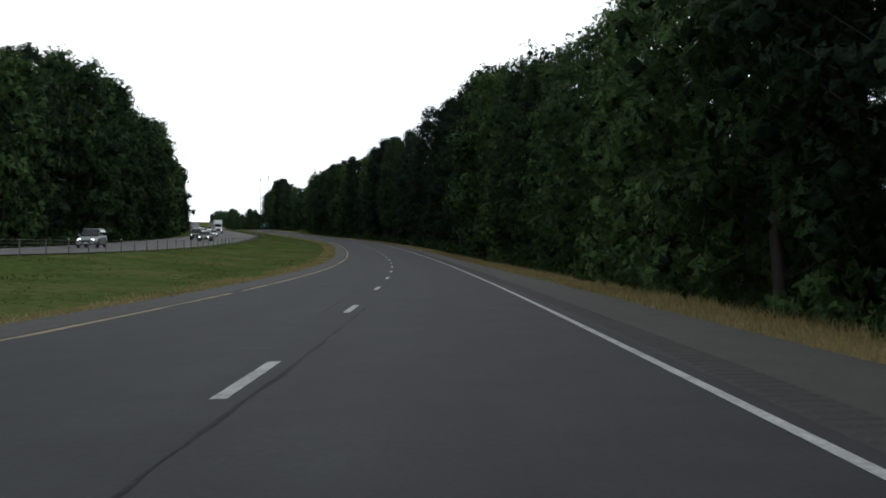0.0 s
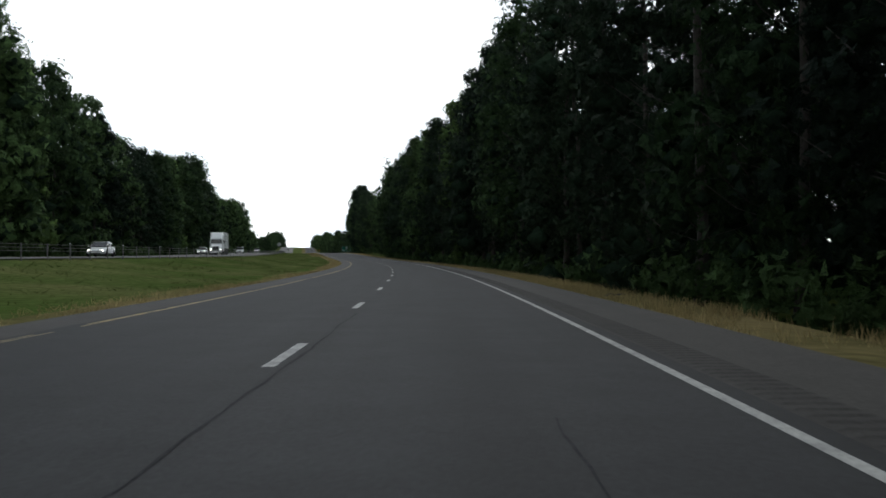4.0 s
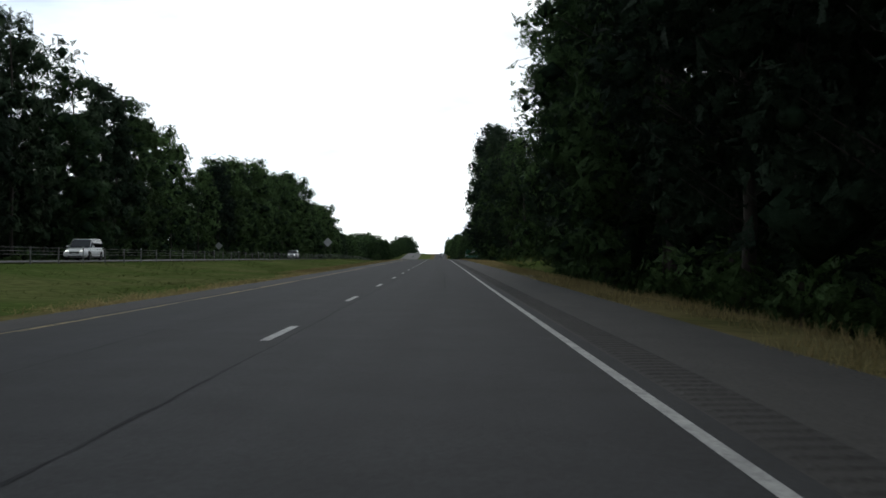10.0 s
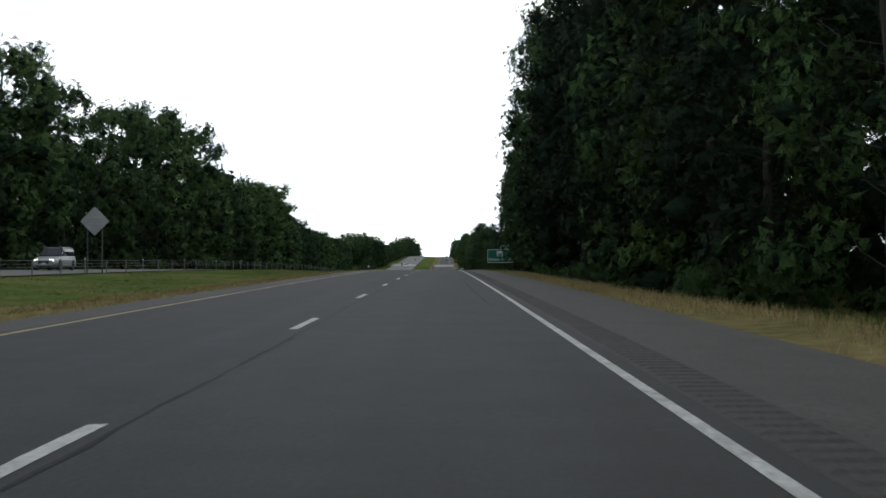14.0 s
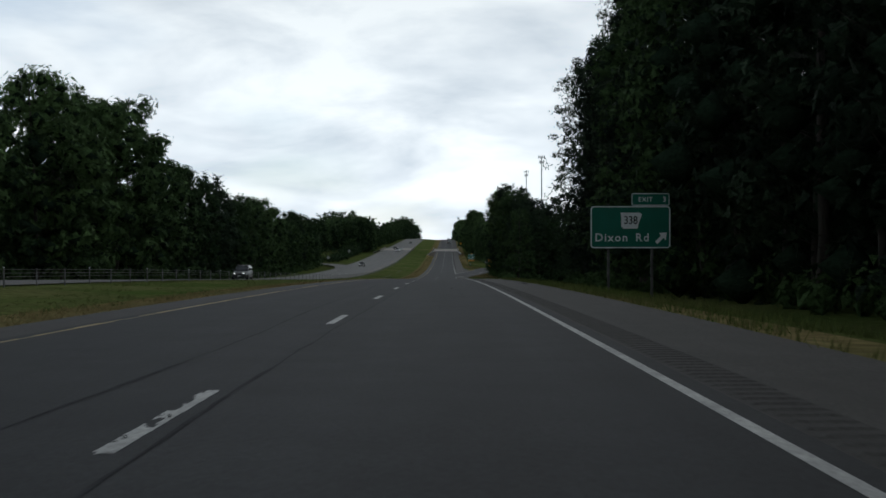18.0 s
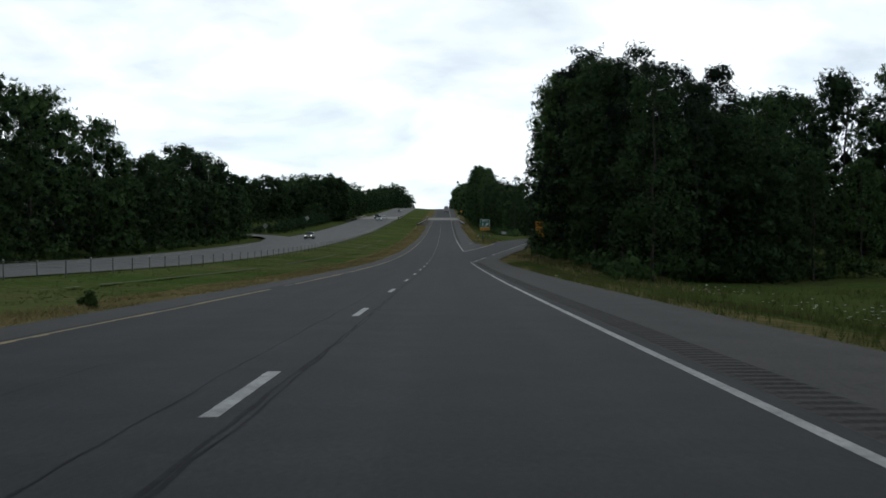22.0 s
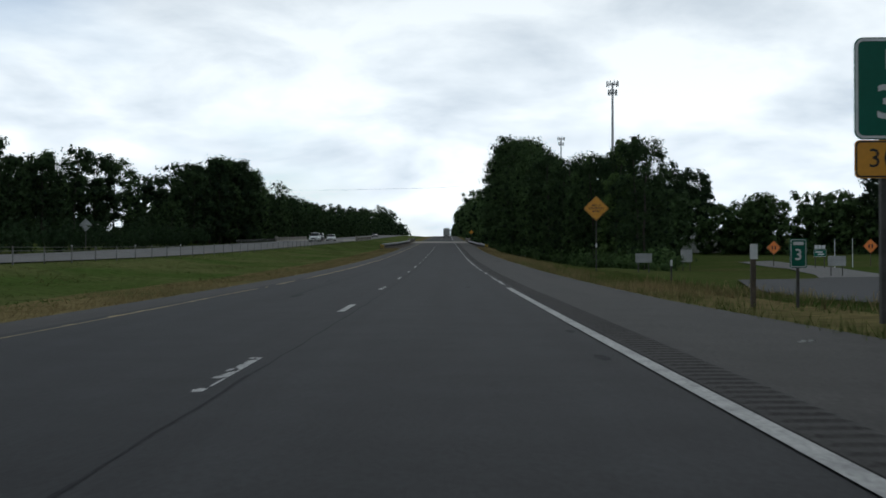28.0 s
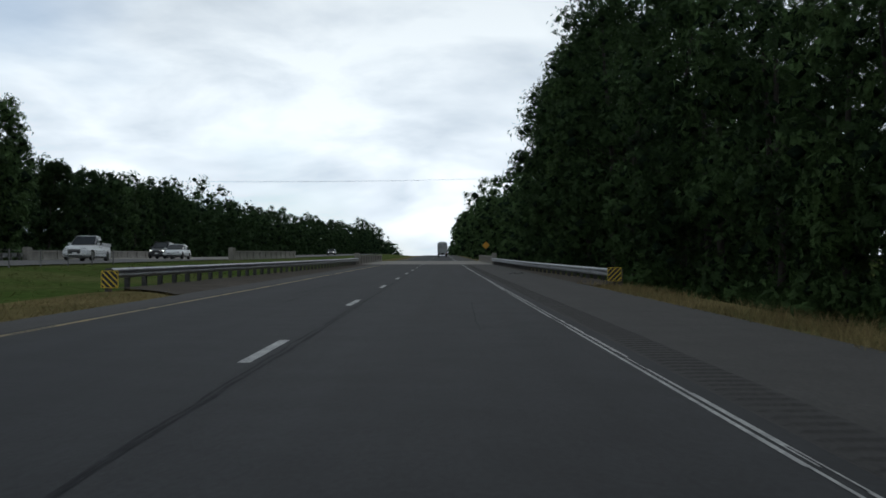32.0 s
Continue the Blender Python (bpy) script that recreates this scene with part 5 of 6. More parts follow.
def gore_sign():
    m = stand(1030, 9.55, -0.13, -2)
    t = thing("exit_gore_sign", "green exit sign with arrow above a yellow speed plate", "road sign", m)
    p = plate(t, "panel", 2.0, 1.66, 0, 3.87, M["sign_green"], M["sign_white"], 0.14, bw=0.045)
    lettering("EXIT", 0.46, 0, 4.32, -0.018, M["sign_white"], p, 1.15)
    lettering("3", 0.78, -0.48, 3.62, -0.018, M["sign_white"], p)
    part("arrow", arrow_bm(0.88, 0.38, 3.62, -0.013, -45), M["sign_white"], p)
    q = plate(t, "speed_plate", 2.0, 0.62, 0, 2.72, M["sign_yellow"], M["sign_black"], 0.08, bw=0.025)
    lettering("30 MPH", 0.44, 0, 2.72, -0.018, M["sign_black"], q, 1.12)
    for x in (-0.5, 0.6):
        part("post", box_bm(0.11, 0.14, 4.9, (x, 0.12, -0.3), 0.01), M["post"], t)


def ramp_speed_sign():
    m = stand(924.5, 12.2, 0.0, -3)
    t = thing("ramp_speed_sign", "yellow ramp advisory speed sign on two posts", "road sign", m)
    p = plate(t, "panel", 1.06, 1.25, 0, 2.83, M["sign_yellow"], M["sign_black"], 0.06, bw=0.02)
    lettering("30", 0.62, 0, 2.95, -0.018, M["sign_black"], p, 1.05)
    bars(p, [(0, 2.43, 0.5, 0.12)], M["sign_black"], -0.013)
    q = plate(t, "top_plate", 1.06, 0.52, 0, 3.74, M["sign_yellow"], M["sign_black"], 0.05, bw=0.02)
    bars(q, [(-0.22, 3.74, 0.3, 0.16), (0.2, 3.74, 0.36, 0.16)], M["sign_black"], -0.013)
    z0 = ground_under(924.5, 12.2) - 0.3
    for x in (-0.36, 0.36):
        part("post", box_bm(0.07, 0.07, 4.0 - z0, (x, 0.06, z0), 0.008), M["post"], t)


def diamond(w):
    h = w / math.sqrt(2)
    r, out = 0.05, []
    for a in (0, 90, 180, 270):
        for d in (-1, 1):
            ang = radians(a)
            x, z = h * math.cos(ang), h * math.sin(ang)
            tx, tz = -math.sin(ang), math.cos(ang)
            out.append((x * (1 - r) + d * tx * h * r, z * (1 - r) + d * tz * h * r))
    return out


def bridge_ices_sign():
    m = stand(1078.5, 10.65, 0.0, -2)
    t = thing("bridge_ices_sign", "yellow diamond warning sign on a single steel post", "road sign", m)
    p = part("panel", slab_bm(diamond(1.07), -0.012, 0.012, 0, 3.5), M["sign_yellow"], t)
    part("border", ring_bm(diamond(1.03), diamond(0.98), -0.016, -0.0125, 0, 3.5), M["sign_black"], p)
    for text, z in (("BRIDGE", 3.68), ("ICES BEFORE", 3.5), ("ROAD", 3.32)):
        lettering(text, 0.17, 0, z, -0.018, M["sign_black"], p, 1.0, 0.95)
    part("post", box_bm(0.06, 0.06, 4.4, (0, 0.05, -0.3), 0.008), M["post"], t)
    part("delineator", slab_bm(outline(0.1, 0.26, 0.02), -0.03, -0.022, 0, 1.35), M["sign_white"], t)


def back_sign(name, label, s, u, w, z, posts, shape="diamond", zbase=None, h=None):
    """A sign seen from behind, bare metal towards this carriageway."""
    zb = ground_under(s, u) if zbase is None else zbase
    t = thing(name, label, "road sign", stand(s, u, zb))
    if shape == "diamond":
        p = part("panel", slab_bm(diamond(w), -0.01, 0.01, 0, z), M["sign_back"], t)
        span = w * 0.36
    else:
        p = part("panel", slab_bm(outline(w, h, 0.05), -0.01, 0.01, 0, z), M["sign_back"], t)
        span = w * 0.32
    for dz in (-0.2, 0.2):
        part("stiffener", box_bm(w * 0.8, 0.04, 0.05, (0, -0.03, z + dz)), M["steel"], p)
    for x in ((-span, span) if posts == 2 else (0,)):
        part("post", box_bm(0.07, 0.07, z + 0.5, (x, 0.05, -0.3), 0.006), M["post"], t)
    return t


guide_sign()
gore_sign()
ramp_speed_sign()
bridge_ices_sign()
back_sign("diamond_sign", "bare grey back of a diamond sign on two posts", 572, -18.45, 1.22, 3.1, 2)
back_sign("diamond_sign", "bare grey back of a diamond sign beyond the opposite road", 1149, -41.2, 1.1, 3.3, 1)
back_sign("diamond_sign", "bare grey back of a diamond sign by the opposite ramp", 1075, -42.5, 0.95, 2.6, 1)
back_sign("diamond_sign", "grey sign back at the far forest edge", 560, -36.2, 0.95, 2.6, 1)
for s, u, w, h, z in ((1099, 16.9, 1.25, 0.7, 1.1), (1132, 27.0, 1.2, 1.3, 1.6), (1108, 34.6, 1.5, 0.85, 1.3)):
    back_sign("ramp_sign", "pale metal back of a rectangular sign by the ramp", s, u, w, z, 2, "plate", None, h)


def work_sign(s, u):
    t = thing("road_work_sign", "orange diamond road work sign by the side road", "road sign", stand(s, u, ground_under(s, u), -4), "orange signs by the side road")
    p = part("panel", slab_bm(diamond(1.22), -0.012, 0.012, 0, 2.3), M["sign_orange"], t)
    part("border", ring_bm(diamond(1.18), diamond(1.12), -0.016, -0.0125, 0, 2.3), M["sign_black"], p)
    bars(p, [(-0.18, 2.3, 0.16, 0.5), (0.18, 2.3, 0.16, 0.5)], M["sign_black"], -0.013)
    part("post", box_bm(0.07, 0.07, 2.9, (0, 0.05, -0.3)), M["timber"], t)


work_sign(1151, 41.5)
work_sign(1145, 51)


def mile_marker():
    t = thing("mile_marker", "small green mile marker with white figure on a post", "road sign", stand(1036, 9.45, ground_under(1036, 9.45) - 0.27))
    p = plate(t, "panel", 0.36, 0.62, 0, 1.42, M["sign_green"], M["sign_white"], 0.04, bw=0.014)
    bars(p, [(0, 1.63, 0.22, 0.07)], M["sign_white"], -0.013)
    lettering("3", 0.34, 0, 1.38, -0.018, M["sign_white"], p)
    part("post", box_bm(0.06, 0.05, 1.6, (0, 0.045, -0.3), 0.006), M["post"], t)
    t = thing("marker_post", "dark timber marker post with a white reflector", "marker post", stand(1035.5, 8.35, ground_under(1035.5, 8.35) - 0.38))
    part("post", box_bm(0.1, 0.1, 1.85, (0, 0, -0.3), 0.01), M["timber"], t)
    part("reflector", slab_bm(outline(0.16, 0.32, 0.02), -0.062, -0.052, 0, 1.55), M["sign_white"], t)
    t = thing("leaning_post", "dark weathered post leaning over the verge grass", "post", stand(1018.5, 8.9, ground_under(1018.5, 8.9)) @ pose(0, 0, 0, 0, -4, 0))
    part("post", tube_bm(0.06, 0.05, 1.9, (0, 0, -0.3)), M["timber"], t)
    part("cap", tube_bm(0.07, 0.05, 0.06, (0, 0, 1.6)), M["post"], t)


mile_marker()


def delineator(s, u, group):
    t = thing("delineator_post", "slim roadside delineator post with white reflector", "marker post", stand(s, u, ground_under(s, u)), group)
    part("post", box_bm(0.07, 0.03, 1.35, (0, 0, -0.2), 0.005), M["post"], t)
    part("reflector", slab_bm(outline(0.09, 0.26, 0.015), -0.026, -0.018, 0, 1.0), M["sign_white"], t)


for s, u in ((1062, 11.8), (1056, 21.5), (1074, 26.5)):
    delineator(s, u, "roadside delineators")


def guide_cluster():
    t = thing("ramp_guide_sign", "green and white guide sign cluster beside the ramp", "road sign", stand(1139, 43.2, ground_under(1139, 43.2)))
    p = plate(t, "panel", 1.4, 0.8, 0, 1.7, M["sign_green"], M["sign_white"], 0.08, bw=0.03)
    bars(p, [(-0.1, 1.82, 0.8, 0.12), (0.1, 1.58, 0.7, 0.12)], M["sign_white"], -0.013)
    for x, w in ((-0.42, 0.36), (0.0, 0.36), (0.42, 0.36)):
        plate(t, "shield_plate", w, 0.4, x, 2.38, M["sign_white"], None, 0.04)
    for x in (-0.5, 0.5):
        part("post", box_bm(0.07, 0.07, 2.9, (x, 0.06, -0.3)), M["post"], t)


guide_cluster()
for s, u in ((1138, 44.5), (1141, 47.5), (1146, 52.5)):
    t = thing("white_pole", "thin white pole beside the side road", "pole", stand(s, u, ground_under(s, u)), "white poles by the side road")
    part("shaft", tube_bm(0.05, 0.04, 3.4, (0, 0, -0.2)), M["sign_white"], t)
    part("cap", tube_bm(0.06, 0.03, 0.08, (0, 0, 3.2)), M["steel"], t)

# ---- barriers and bridge rails ----


def cable_barrier():
    t = thing("cable_barrier", "steel cable barrier on slim posts along the median", "barrier", Matrix.Identity(4))
    U = -17.15
    pm = box_bm(0.06, 0.05, 1.05, (0, 0, -0.25), 0.006)
    cap = box_bm(0.07, 0.06, 0.05, (0, 0, 0.8))
    me, cm = bpy.data.meshes.new("barrier_post"), bpy.data.meshes.new("post_cap")
    pm.to_mesh(me), cap.to_mesh(cm)
    pm.free(), cap.free()
    me.materials.append(M["barrier"]), cm.materials.append(M["sign_white"])
    for s in np.arange(30, 1225, 4.0):
        p = new("barrier_post", me)
        p.parent = t
        p.matrix_basis = stand(s, U, ground_under(s, U))
        if int(s) % 12 < 4:
            c = new("post_cap", cm)
            c.parent = p
    ss = np.append(np.arange(30, 1225, 4.0), 1226)
    for z in (0.42, 0.58, 0.74):
        base = places(ss, np.full_like(ss, U), ground_z(ss, np.full_like(ss, U)) + z)
        v, f, n = [], [], len(ss)
        for dx, dz in ((0.008, 0), (0, 0.008), (-0.008, 0), (0, -0.008)):
            v.append(base + np.array((dx, 0, dz)))
        for k in range(4):
            f += [(k * n + i, ((k + 1) % 4) * n + i, ((k + 1) % 4) * n + i + 1, k * n + i + 1) for i in range(n - 1)]
        link_mesh("cable", np.concatenate(v), f, M["barrier"], t)


W_BEAM = [(0.0, 0.0), (0.02, 0.02), (0.08, 0.05), (0.08, 0.10), (0.02, 0.135), (0.02, 0.175), (0.08, 0.21), (0.08, 0.26), (0.02, 0.29), (0.0, 0.31)]


def guardrail(name, label, knots, face, zfun=lambda s: 0.0):
    """A W-beam rail on posts through station and offset knots; face +1 looks to the left, -1 to the right."""
    t = thing(name, label, "guardrail", Matrix.Identity(4))
    s0, s1 = knots[0][0], knots[-1][0]
    us = lambda s: np.interp(s, [k[0] for k in knots], [k[1] for k in knots])
    joints = np.arange(s0, s1, 3.81)
    for a in joints:
        ss = np.linspace(a, min(a + 3.83, s1), 5)
        v = np.concatenate([places(ss, us(ss) - face * d, zfun(ss) + np.full(5, 0.30 + z)) for d, z in W_BEAM])
        f = [(k * 5 + i, (k + 1) * 5 + i, (k + 1) * 5 + i + 1, k * 5 + i + 1) for k in range(len(W_BEAM) - 1) for i in range(4)]
        link_mesh("rail", v, f, M["steel"], t, smooth=False)
    pm = box_bm(0.15, 0.2, 1.0, (0, 0, -0.4), 0.01)
    bl = box_bm(0.17, 0.15, 0.34, (-face * 0.14, 0, 0.28), 0.01)
    me, bk = bpy.data.meshes.new("post"), bpy.data.meshes.new("blockout")
    pm.to_mesh(me), bl.to_mesh(bk)
    pm.free(), bl.free()
    me.materials.append(M["post"]), bk.materials.append(M["post"])
    for s in np.arange(s0 + 0.4, s1, 1.905):
        p = new("post", me)
        p.parent = t
        p.matrix_basis = stand(s, us(s) + face * 0.22, float(zfun(s)))
        new("blockout", bk).parent = p
    return t


def object_marker(s, u, lean, group):
    """A square marker with slanting yellow and black stripes at a rail's end."""
    t = thing("object_marker", "yellow marker panel with black diagonal stripes at a guardrail end", "road sign", stand(s, u, -0.12), group)
    w = 0.52
    p = part("panel", slab_bm(outline(w, w, 0.03), -0.012, 0.012, 0, 0.40), M["marker_yellow"], t)
    h = w / 2 - 0.02
    for c in (-0.45, -0.27, -0.09, 0.09, 0.27, 0.45):
        pts = [(-h, -lean * h + c - 0.058), (h, lean * h + c - 0.058), (h, lean * h + c + 0.058), (-h, -lean * h + c + 0.058)]
        poly = pts
        for sign in (1, -1):
            out = []
            for i in range(len(poly)):
                a, b = poly[i], poly[(i + 1) % len(poly)]
                ina, inb = sign * a[1] <= h, sign * b[1] <= h
                if ina:
                    out.append(a)
                if ina != inb:
                    k = (sign * h - a[1]) / (b[1] - a[1])
                    out.append((a[0] + k * (b[0] - a[0]), sign * h))
            poly = out
        if len(poly) > 2:
            part("stripe", slab_bm(poly, -0.016, -0.0125, 0, 0.40), M["sign_black"], p)
    part("post", box_bm(0.09, 0.09, 0.8, (0, 0.07, -0.4)), M["timber"], t)


def parapet(s0, s1, u, name, zfun=lambda s: 0.0, ends=True):
    """A concrete bridge rail with a taller end block."""
    t = thing(name, "weathered concrete bridge parapet with end block", "bridge parapet", Matrix.Identity(4))
    prof = [(-0.2, -0.4), (0.2, -0.4), (0.2, 0.0), (0.12, 0.3), (0.12, 0.62), (0.17, 0.66), (0.17, 0.82), (-0.17, 0.82), (-0.17, 0.66), (-0.12, 0.62), (-0.12, 0.3), (-0.2, 0.0)]
    ss = np.append(np.arange(s0 + 1.2, s1, 4.0), s1)
    n, k = len(ss), len(prof)
    v = np.concatenate([places(ss, np.full(n, u + d), zfun(ss) + np.full(n, z)) for d, z in prof])
    f = [(a * n + i, ((a + 1) % k) * n + i, ((a + 1) % k) * n + i + 1, a * n + i + 1) for a in range(k) for i in range(n - 1)] + [tuple(a * n for a in range(k)), tuple(a * n + n - 1 for a in range(k))]
    link_mesh("wall", v, f, M["concrete"], t)
    b = part("end_block", box_bm(0.45, 1.3, 1.5, (0, 0, -0.4), 0.04), M["concrete"], t)
    b.matrix_basis = stand(s0 + 0.6, u, float(zfun(s0)))
    for s in np.arange(s0 + 4, s1, 4.0):
        q = part("pilaster", box_bm(0.46, 0.3, 1.22, (0, 0, -0.4), 0.02), M["concrete"], t)
        q.matrix_basis = stand(s, u, float(zfun(s)))
    return t


cable_barrier()
guardrail("guardrail", "galvanised steel guardrail on timber posts by the shoulder", [(1199, 8.5), (1230, 7.3), (1268.5, 6.75)], 1, lambda s: np.interp(s, (1199, 1260), (-0.14, 0.0)))
guardrail("guardrail", "galvanised steel guardrail on timber posts along the median", [(1190.5, -8.2), (1225, -7.0), (1268.5, -6.35)], -1)
object_marker(1198.6, 8.35, 1.0, "striped guardrail end markers")
object_marker(1190, -8.1, -1.0, "striped guardrail end markers")
parapet(1268, 1312, 6.95, "bridge_parapet")
parapet(1268, 1312, -6.5, "bridge_parapet")
parapet(1262, 1308, -17.7, "bridge_parapet", opposite_z)
parapet(1255, 1308, -34.2, "bridge_parapet", opposite_z)
guardrail("guardrail", "galvanised guardrail beyond the opposite carriageway", [(1215, -35.2), (1255, -34.3)], 1, opposite_z)


def warning_ahead():
    t = thing("warning_sign", "small yellow diamond warning sign past the bridge", "road sign", stand(1345, 9.0, ground_under(1345, 9.0)))
    part("panel", slab_bm(diamond(0.9), -0.012, 0.012, 0, 2.6), M["sign_yellow"], t)
    part("post", box_bm(0.06, 0.06, 2.9, (0, 0.05, -0.3)), M["post"], t)


warning_ahead()

# ---- towers and wires ----


def tower(s, u, top, label, scale=1.0):
    t = thing("cell_tower", label, "tower", stand(s, u, 0.0))
    part("mast", tube_bm(0.75 * scale, 0.38 * scale, top, (0, 0, 0), 14), M["steel"], t)
    for z, r in ((top - 0.8, 2.3), (top - 4.2, 1.7)):
        ring = bmesh.new()
        for k in range(3):
            a = radians(120 * k + 20)
            bmesh.ops.create_cube(ring, size=1.0, matrix=Matrix.Translation((r * 0.5 * math.cos(a), r * 0.5 * math.sin(a), z)) @ pose(0, 0, 0, 0, 0, 120 * k + 20) @ Matrix.Diagonal((r, 0.15, 0.15, 1)))
            b = radians(120 * k + 80)
            bmesh.ops.create_cube(ring, size=1.0, matrix=Matrix.Translation((r * 0.62 * math.cos(b), r * 0.62 * math.sin(b), z)) @ pose(0, 0, 0, 0, 0, 120 * k + 170) @ Matrix.Diagonal((r * 1.7, 0.12, 0.12, 1)))
        p = part("platform", ring, M["steel"], t)
        for k in range(9):
            a = radians(40 * k)
            part("antenna", box_bm(0.32, 0.2, 2.3, (r * math.cos(a), r * math.sin(a), z - 1.0), 0.02), M["sign_back"], p)


tower(1469, 67.7, 61.7, "tall slender cell tower mast with antenna crown")
tower(1760, 76, 67, "distant cell tower mast behind the trees")


def wires():
    t = thing("power_lines", "thin power lines sagging across the road on wooden poles", "power line", Matrix.Identity(4))
    ends = [(1374, -116, 16.5), (1452, 46, 21.5)]
    for s, u, z in ends:
        p = part("pole", tube_bm(0.2, 0.14, z + 3.5, (0, 0, -2)), M["timber"], t)
        p.matrix_basis = stand(s, u, 0.0)
        q = part("crossarm", box_bm(0.14, 2.4, 0.16, (0, 0, z - 0.1)), M["timber"], p)
    for off in (-0.9, 0.0, 0.9):
        a, b = place(ends[0][0] + off, ends[0][1], ends[0][2]), place(ends[1][0] + off, ends[1][1], ends[1][2])
        pts = [a.lerp(b, k / 24) - Vector((0, 0, 4 * 2.0 * (k / 24) * (1 - k / 24))) for k in range(25)]
        v, f = [], []
        for p in pts:
            v += [(p.x, p.y, p.z + 0.011), (p.x, p.y + 0.011, p.z - 0.007), (p.x, p.y - 0.011, p.z - 0.007)]
        for i in range(24):
            f += [(3 * i + k, 3 * i + (k + 1) % 3, 3 * i + 3 + (k + 1) % 3, 3 * i + 3 + k) for k in range(3)]
        link_mesh("wire", v, f, M["sign_black"], t)


wires()


def pylon_sign():
    """A tall roadside sign behind the side road."""
    s, u = 1180, 68.5
    t = thing("pylon_sign", "tall roadside pylon sign with pale and dark panels", "road sign", stand(s, u, ground_under(s, u), -8))
    for x in (-1.3, 1.3):
        part("pole", tube_bm(0.16, 0.14, 13.0, (x, 0.25, -0.4)), M["post"], t)
    for z, h, key in ((12.2, 1.5, "sign_back"), (7.6, 1.5, "sign_black"), (5.6, 0.9, "sign_back")):
        p = part("panel", box_bm(3.8, 0.4, h, (0, 0, z - h / 2), 0.04), M[key], t)
        part("panel_frame", ring_bm(outline(3.86, h + 0.06, 0.05), outline(3.7, h - 0.1, 0.05), -0.24, -0.2, 0, z), M["steel"], p)
        if key == "sign_black":
            bars(p, [(-1.1, z, 0.5, 0.8), (-0.3, z, 0.5, 0.8), (0.5, z, 0.5, 0.8)], M["sign_white"], -0.215)


pylon_sign()


def house():
    """A small pale building beyond the side road."""
    s, u = 1232, 52
    t = thing("white_building", "small white building with a pale metal roof", "building", stand(s, u, ground_under(s, u), 10))
    bm = bmesh.new()
    prof = [(-3.5, 0), (3.5, 0), (3.5, 2.7), (0, 4.2), (-3.5, 2.7)]
    body = part("walls", slab_bm(prof, -5, 5), M["plank"], t)
    bm.free()
    for sg in (-1, 1):
        r = part("roof_slope", slab_bm([(0, 4.22), (sg * 3.9, 2.55), (sg * 3.9, 2.68), (0, 4.36)], -5.4, 5.4), M["roof"], t)
    part("door", box_bm(0.95, 0.06, 2.05, (-1.6, -5.03, 0)), M["post"], body)
    for x in (0.4, 2.2):
        w = part("window", box_bm(0.9, 0.06, 1.1, (x, -5.03, 0.95)), M["glass"], body)
        part("window_frame", ring_bm([(x + a, z) for a, z in outline(1.02, 1.22, 0.02, 1)], [(x + a, z) for a, z in outline(0.88, 1.08, 0.02, 1)], -5.08, -5.03, 0, 1.5), M["sign_white"], w)


house()

# ---- vehicles on the road ----


def loft(sections, mat, parent, name, label=""):
    """A hull through cross-sections (y, half width low, half width high, z low, z high, chamfer)."""
    bm = bmesh.new()
    rings = []
    for y, wl, wh, z0, z1, c in sections:
        zm = z0 + (z1 - z0) * 0.55
        pts = [(-wl + c, z0), (wl - c, z0), (wl, z0 + c), (max(wl, wh) + 0.0, zm), (wh, z1 - c), (wh - c, z1), (-wh + c, z1), (-wh, z1 - c), (-max(wl, wh), zm), (-wl, z0 + c)]
        rings.append([bm.verts.new((x, y, z)) for x, z in pts])
    for a, b in zip(rings, rings[1:]):
        for i in range(len(a)):
            j = (i + 1) % len(a)
            bm.faces.new((a[i], a[j], b[j], b[i]))
    bm.faces.new(rings[0])
    bm.faces.new(rings[-1][::-1])
    bmesh.ops.recalc_face_normals(bm, faces=bm.faces[:])
    return part(name, bm, mat, parent, label)


def wheel(parent, x, y, r, w):
    bm = bmesh.new()
    bmesh.ops.create_cone(bm, cap_ends=True, segments=20, radius1=r, radius2=r, depth=w, matrix=Matrix.Translation((x, y, r)) @ pose(0, 0, 0, 0, 90, 0))
    bmesh.ops.bevel(bm, geom=[e for e in bm.edges if len(e.link_faces) == 2 and any(len(f.verts) > 4 for f in e.link_faces)], offset=0.03, segments=2, affect="EDGES")
    t = part("tyre", bm, M["rubber"], parent)
    bm = bmesh.new()
    sx = 1 if x > 0 else -1
    bmesh.ops.create_cone(bm, cap_ends=True, segments=14, radius1=r * 0.62, radius2=r * 0.55, depth=0.04, matrix=Matrix.Translation((x + sx * (w / 2 + 0.005), y, r)) @ pose(0, 0, 0, 0, 90, 0))
    part("rim", bm, M["chrome"], t)


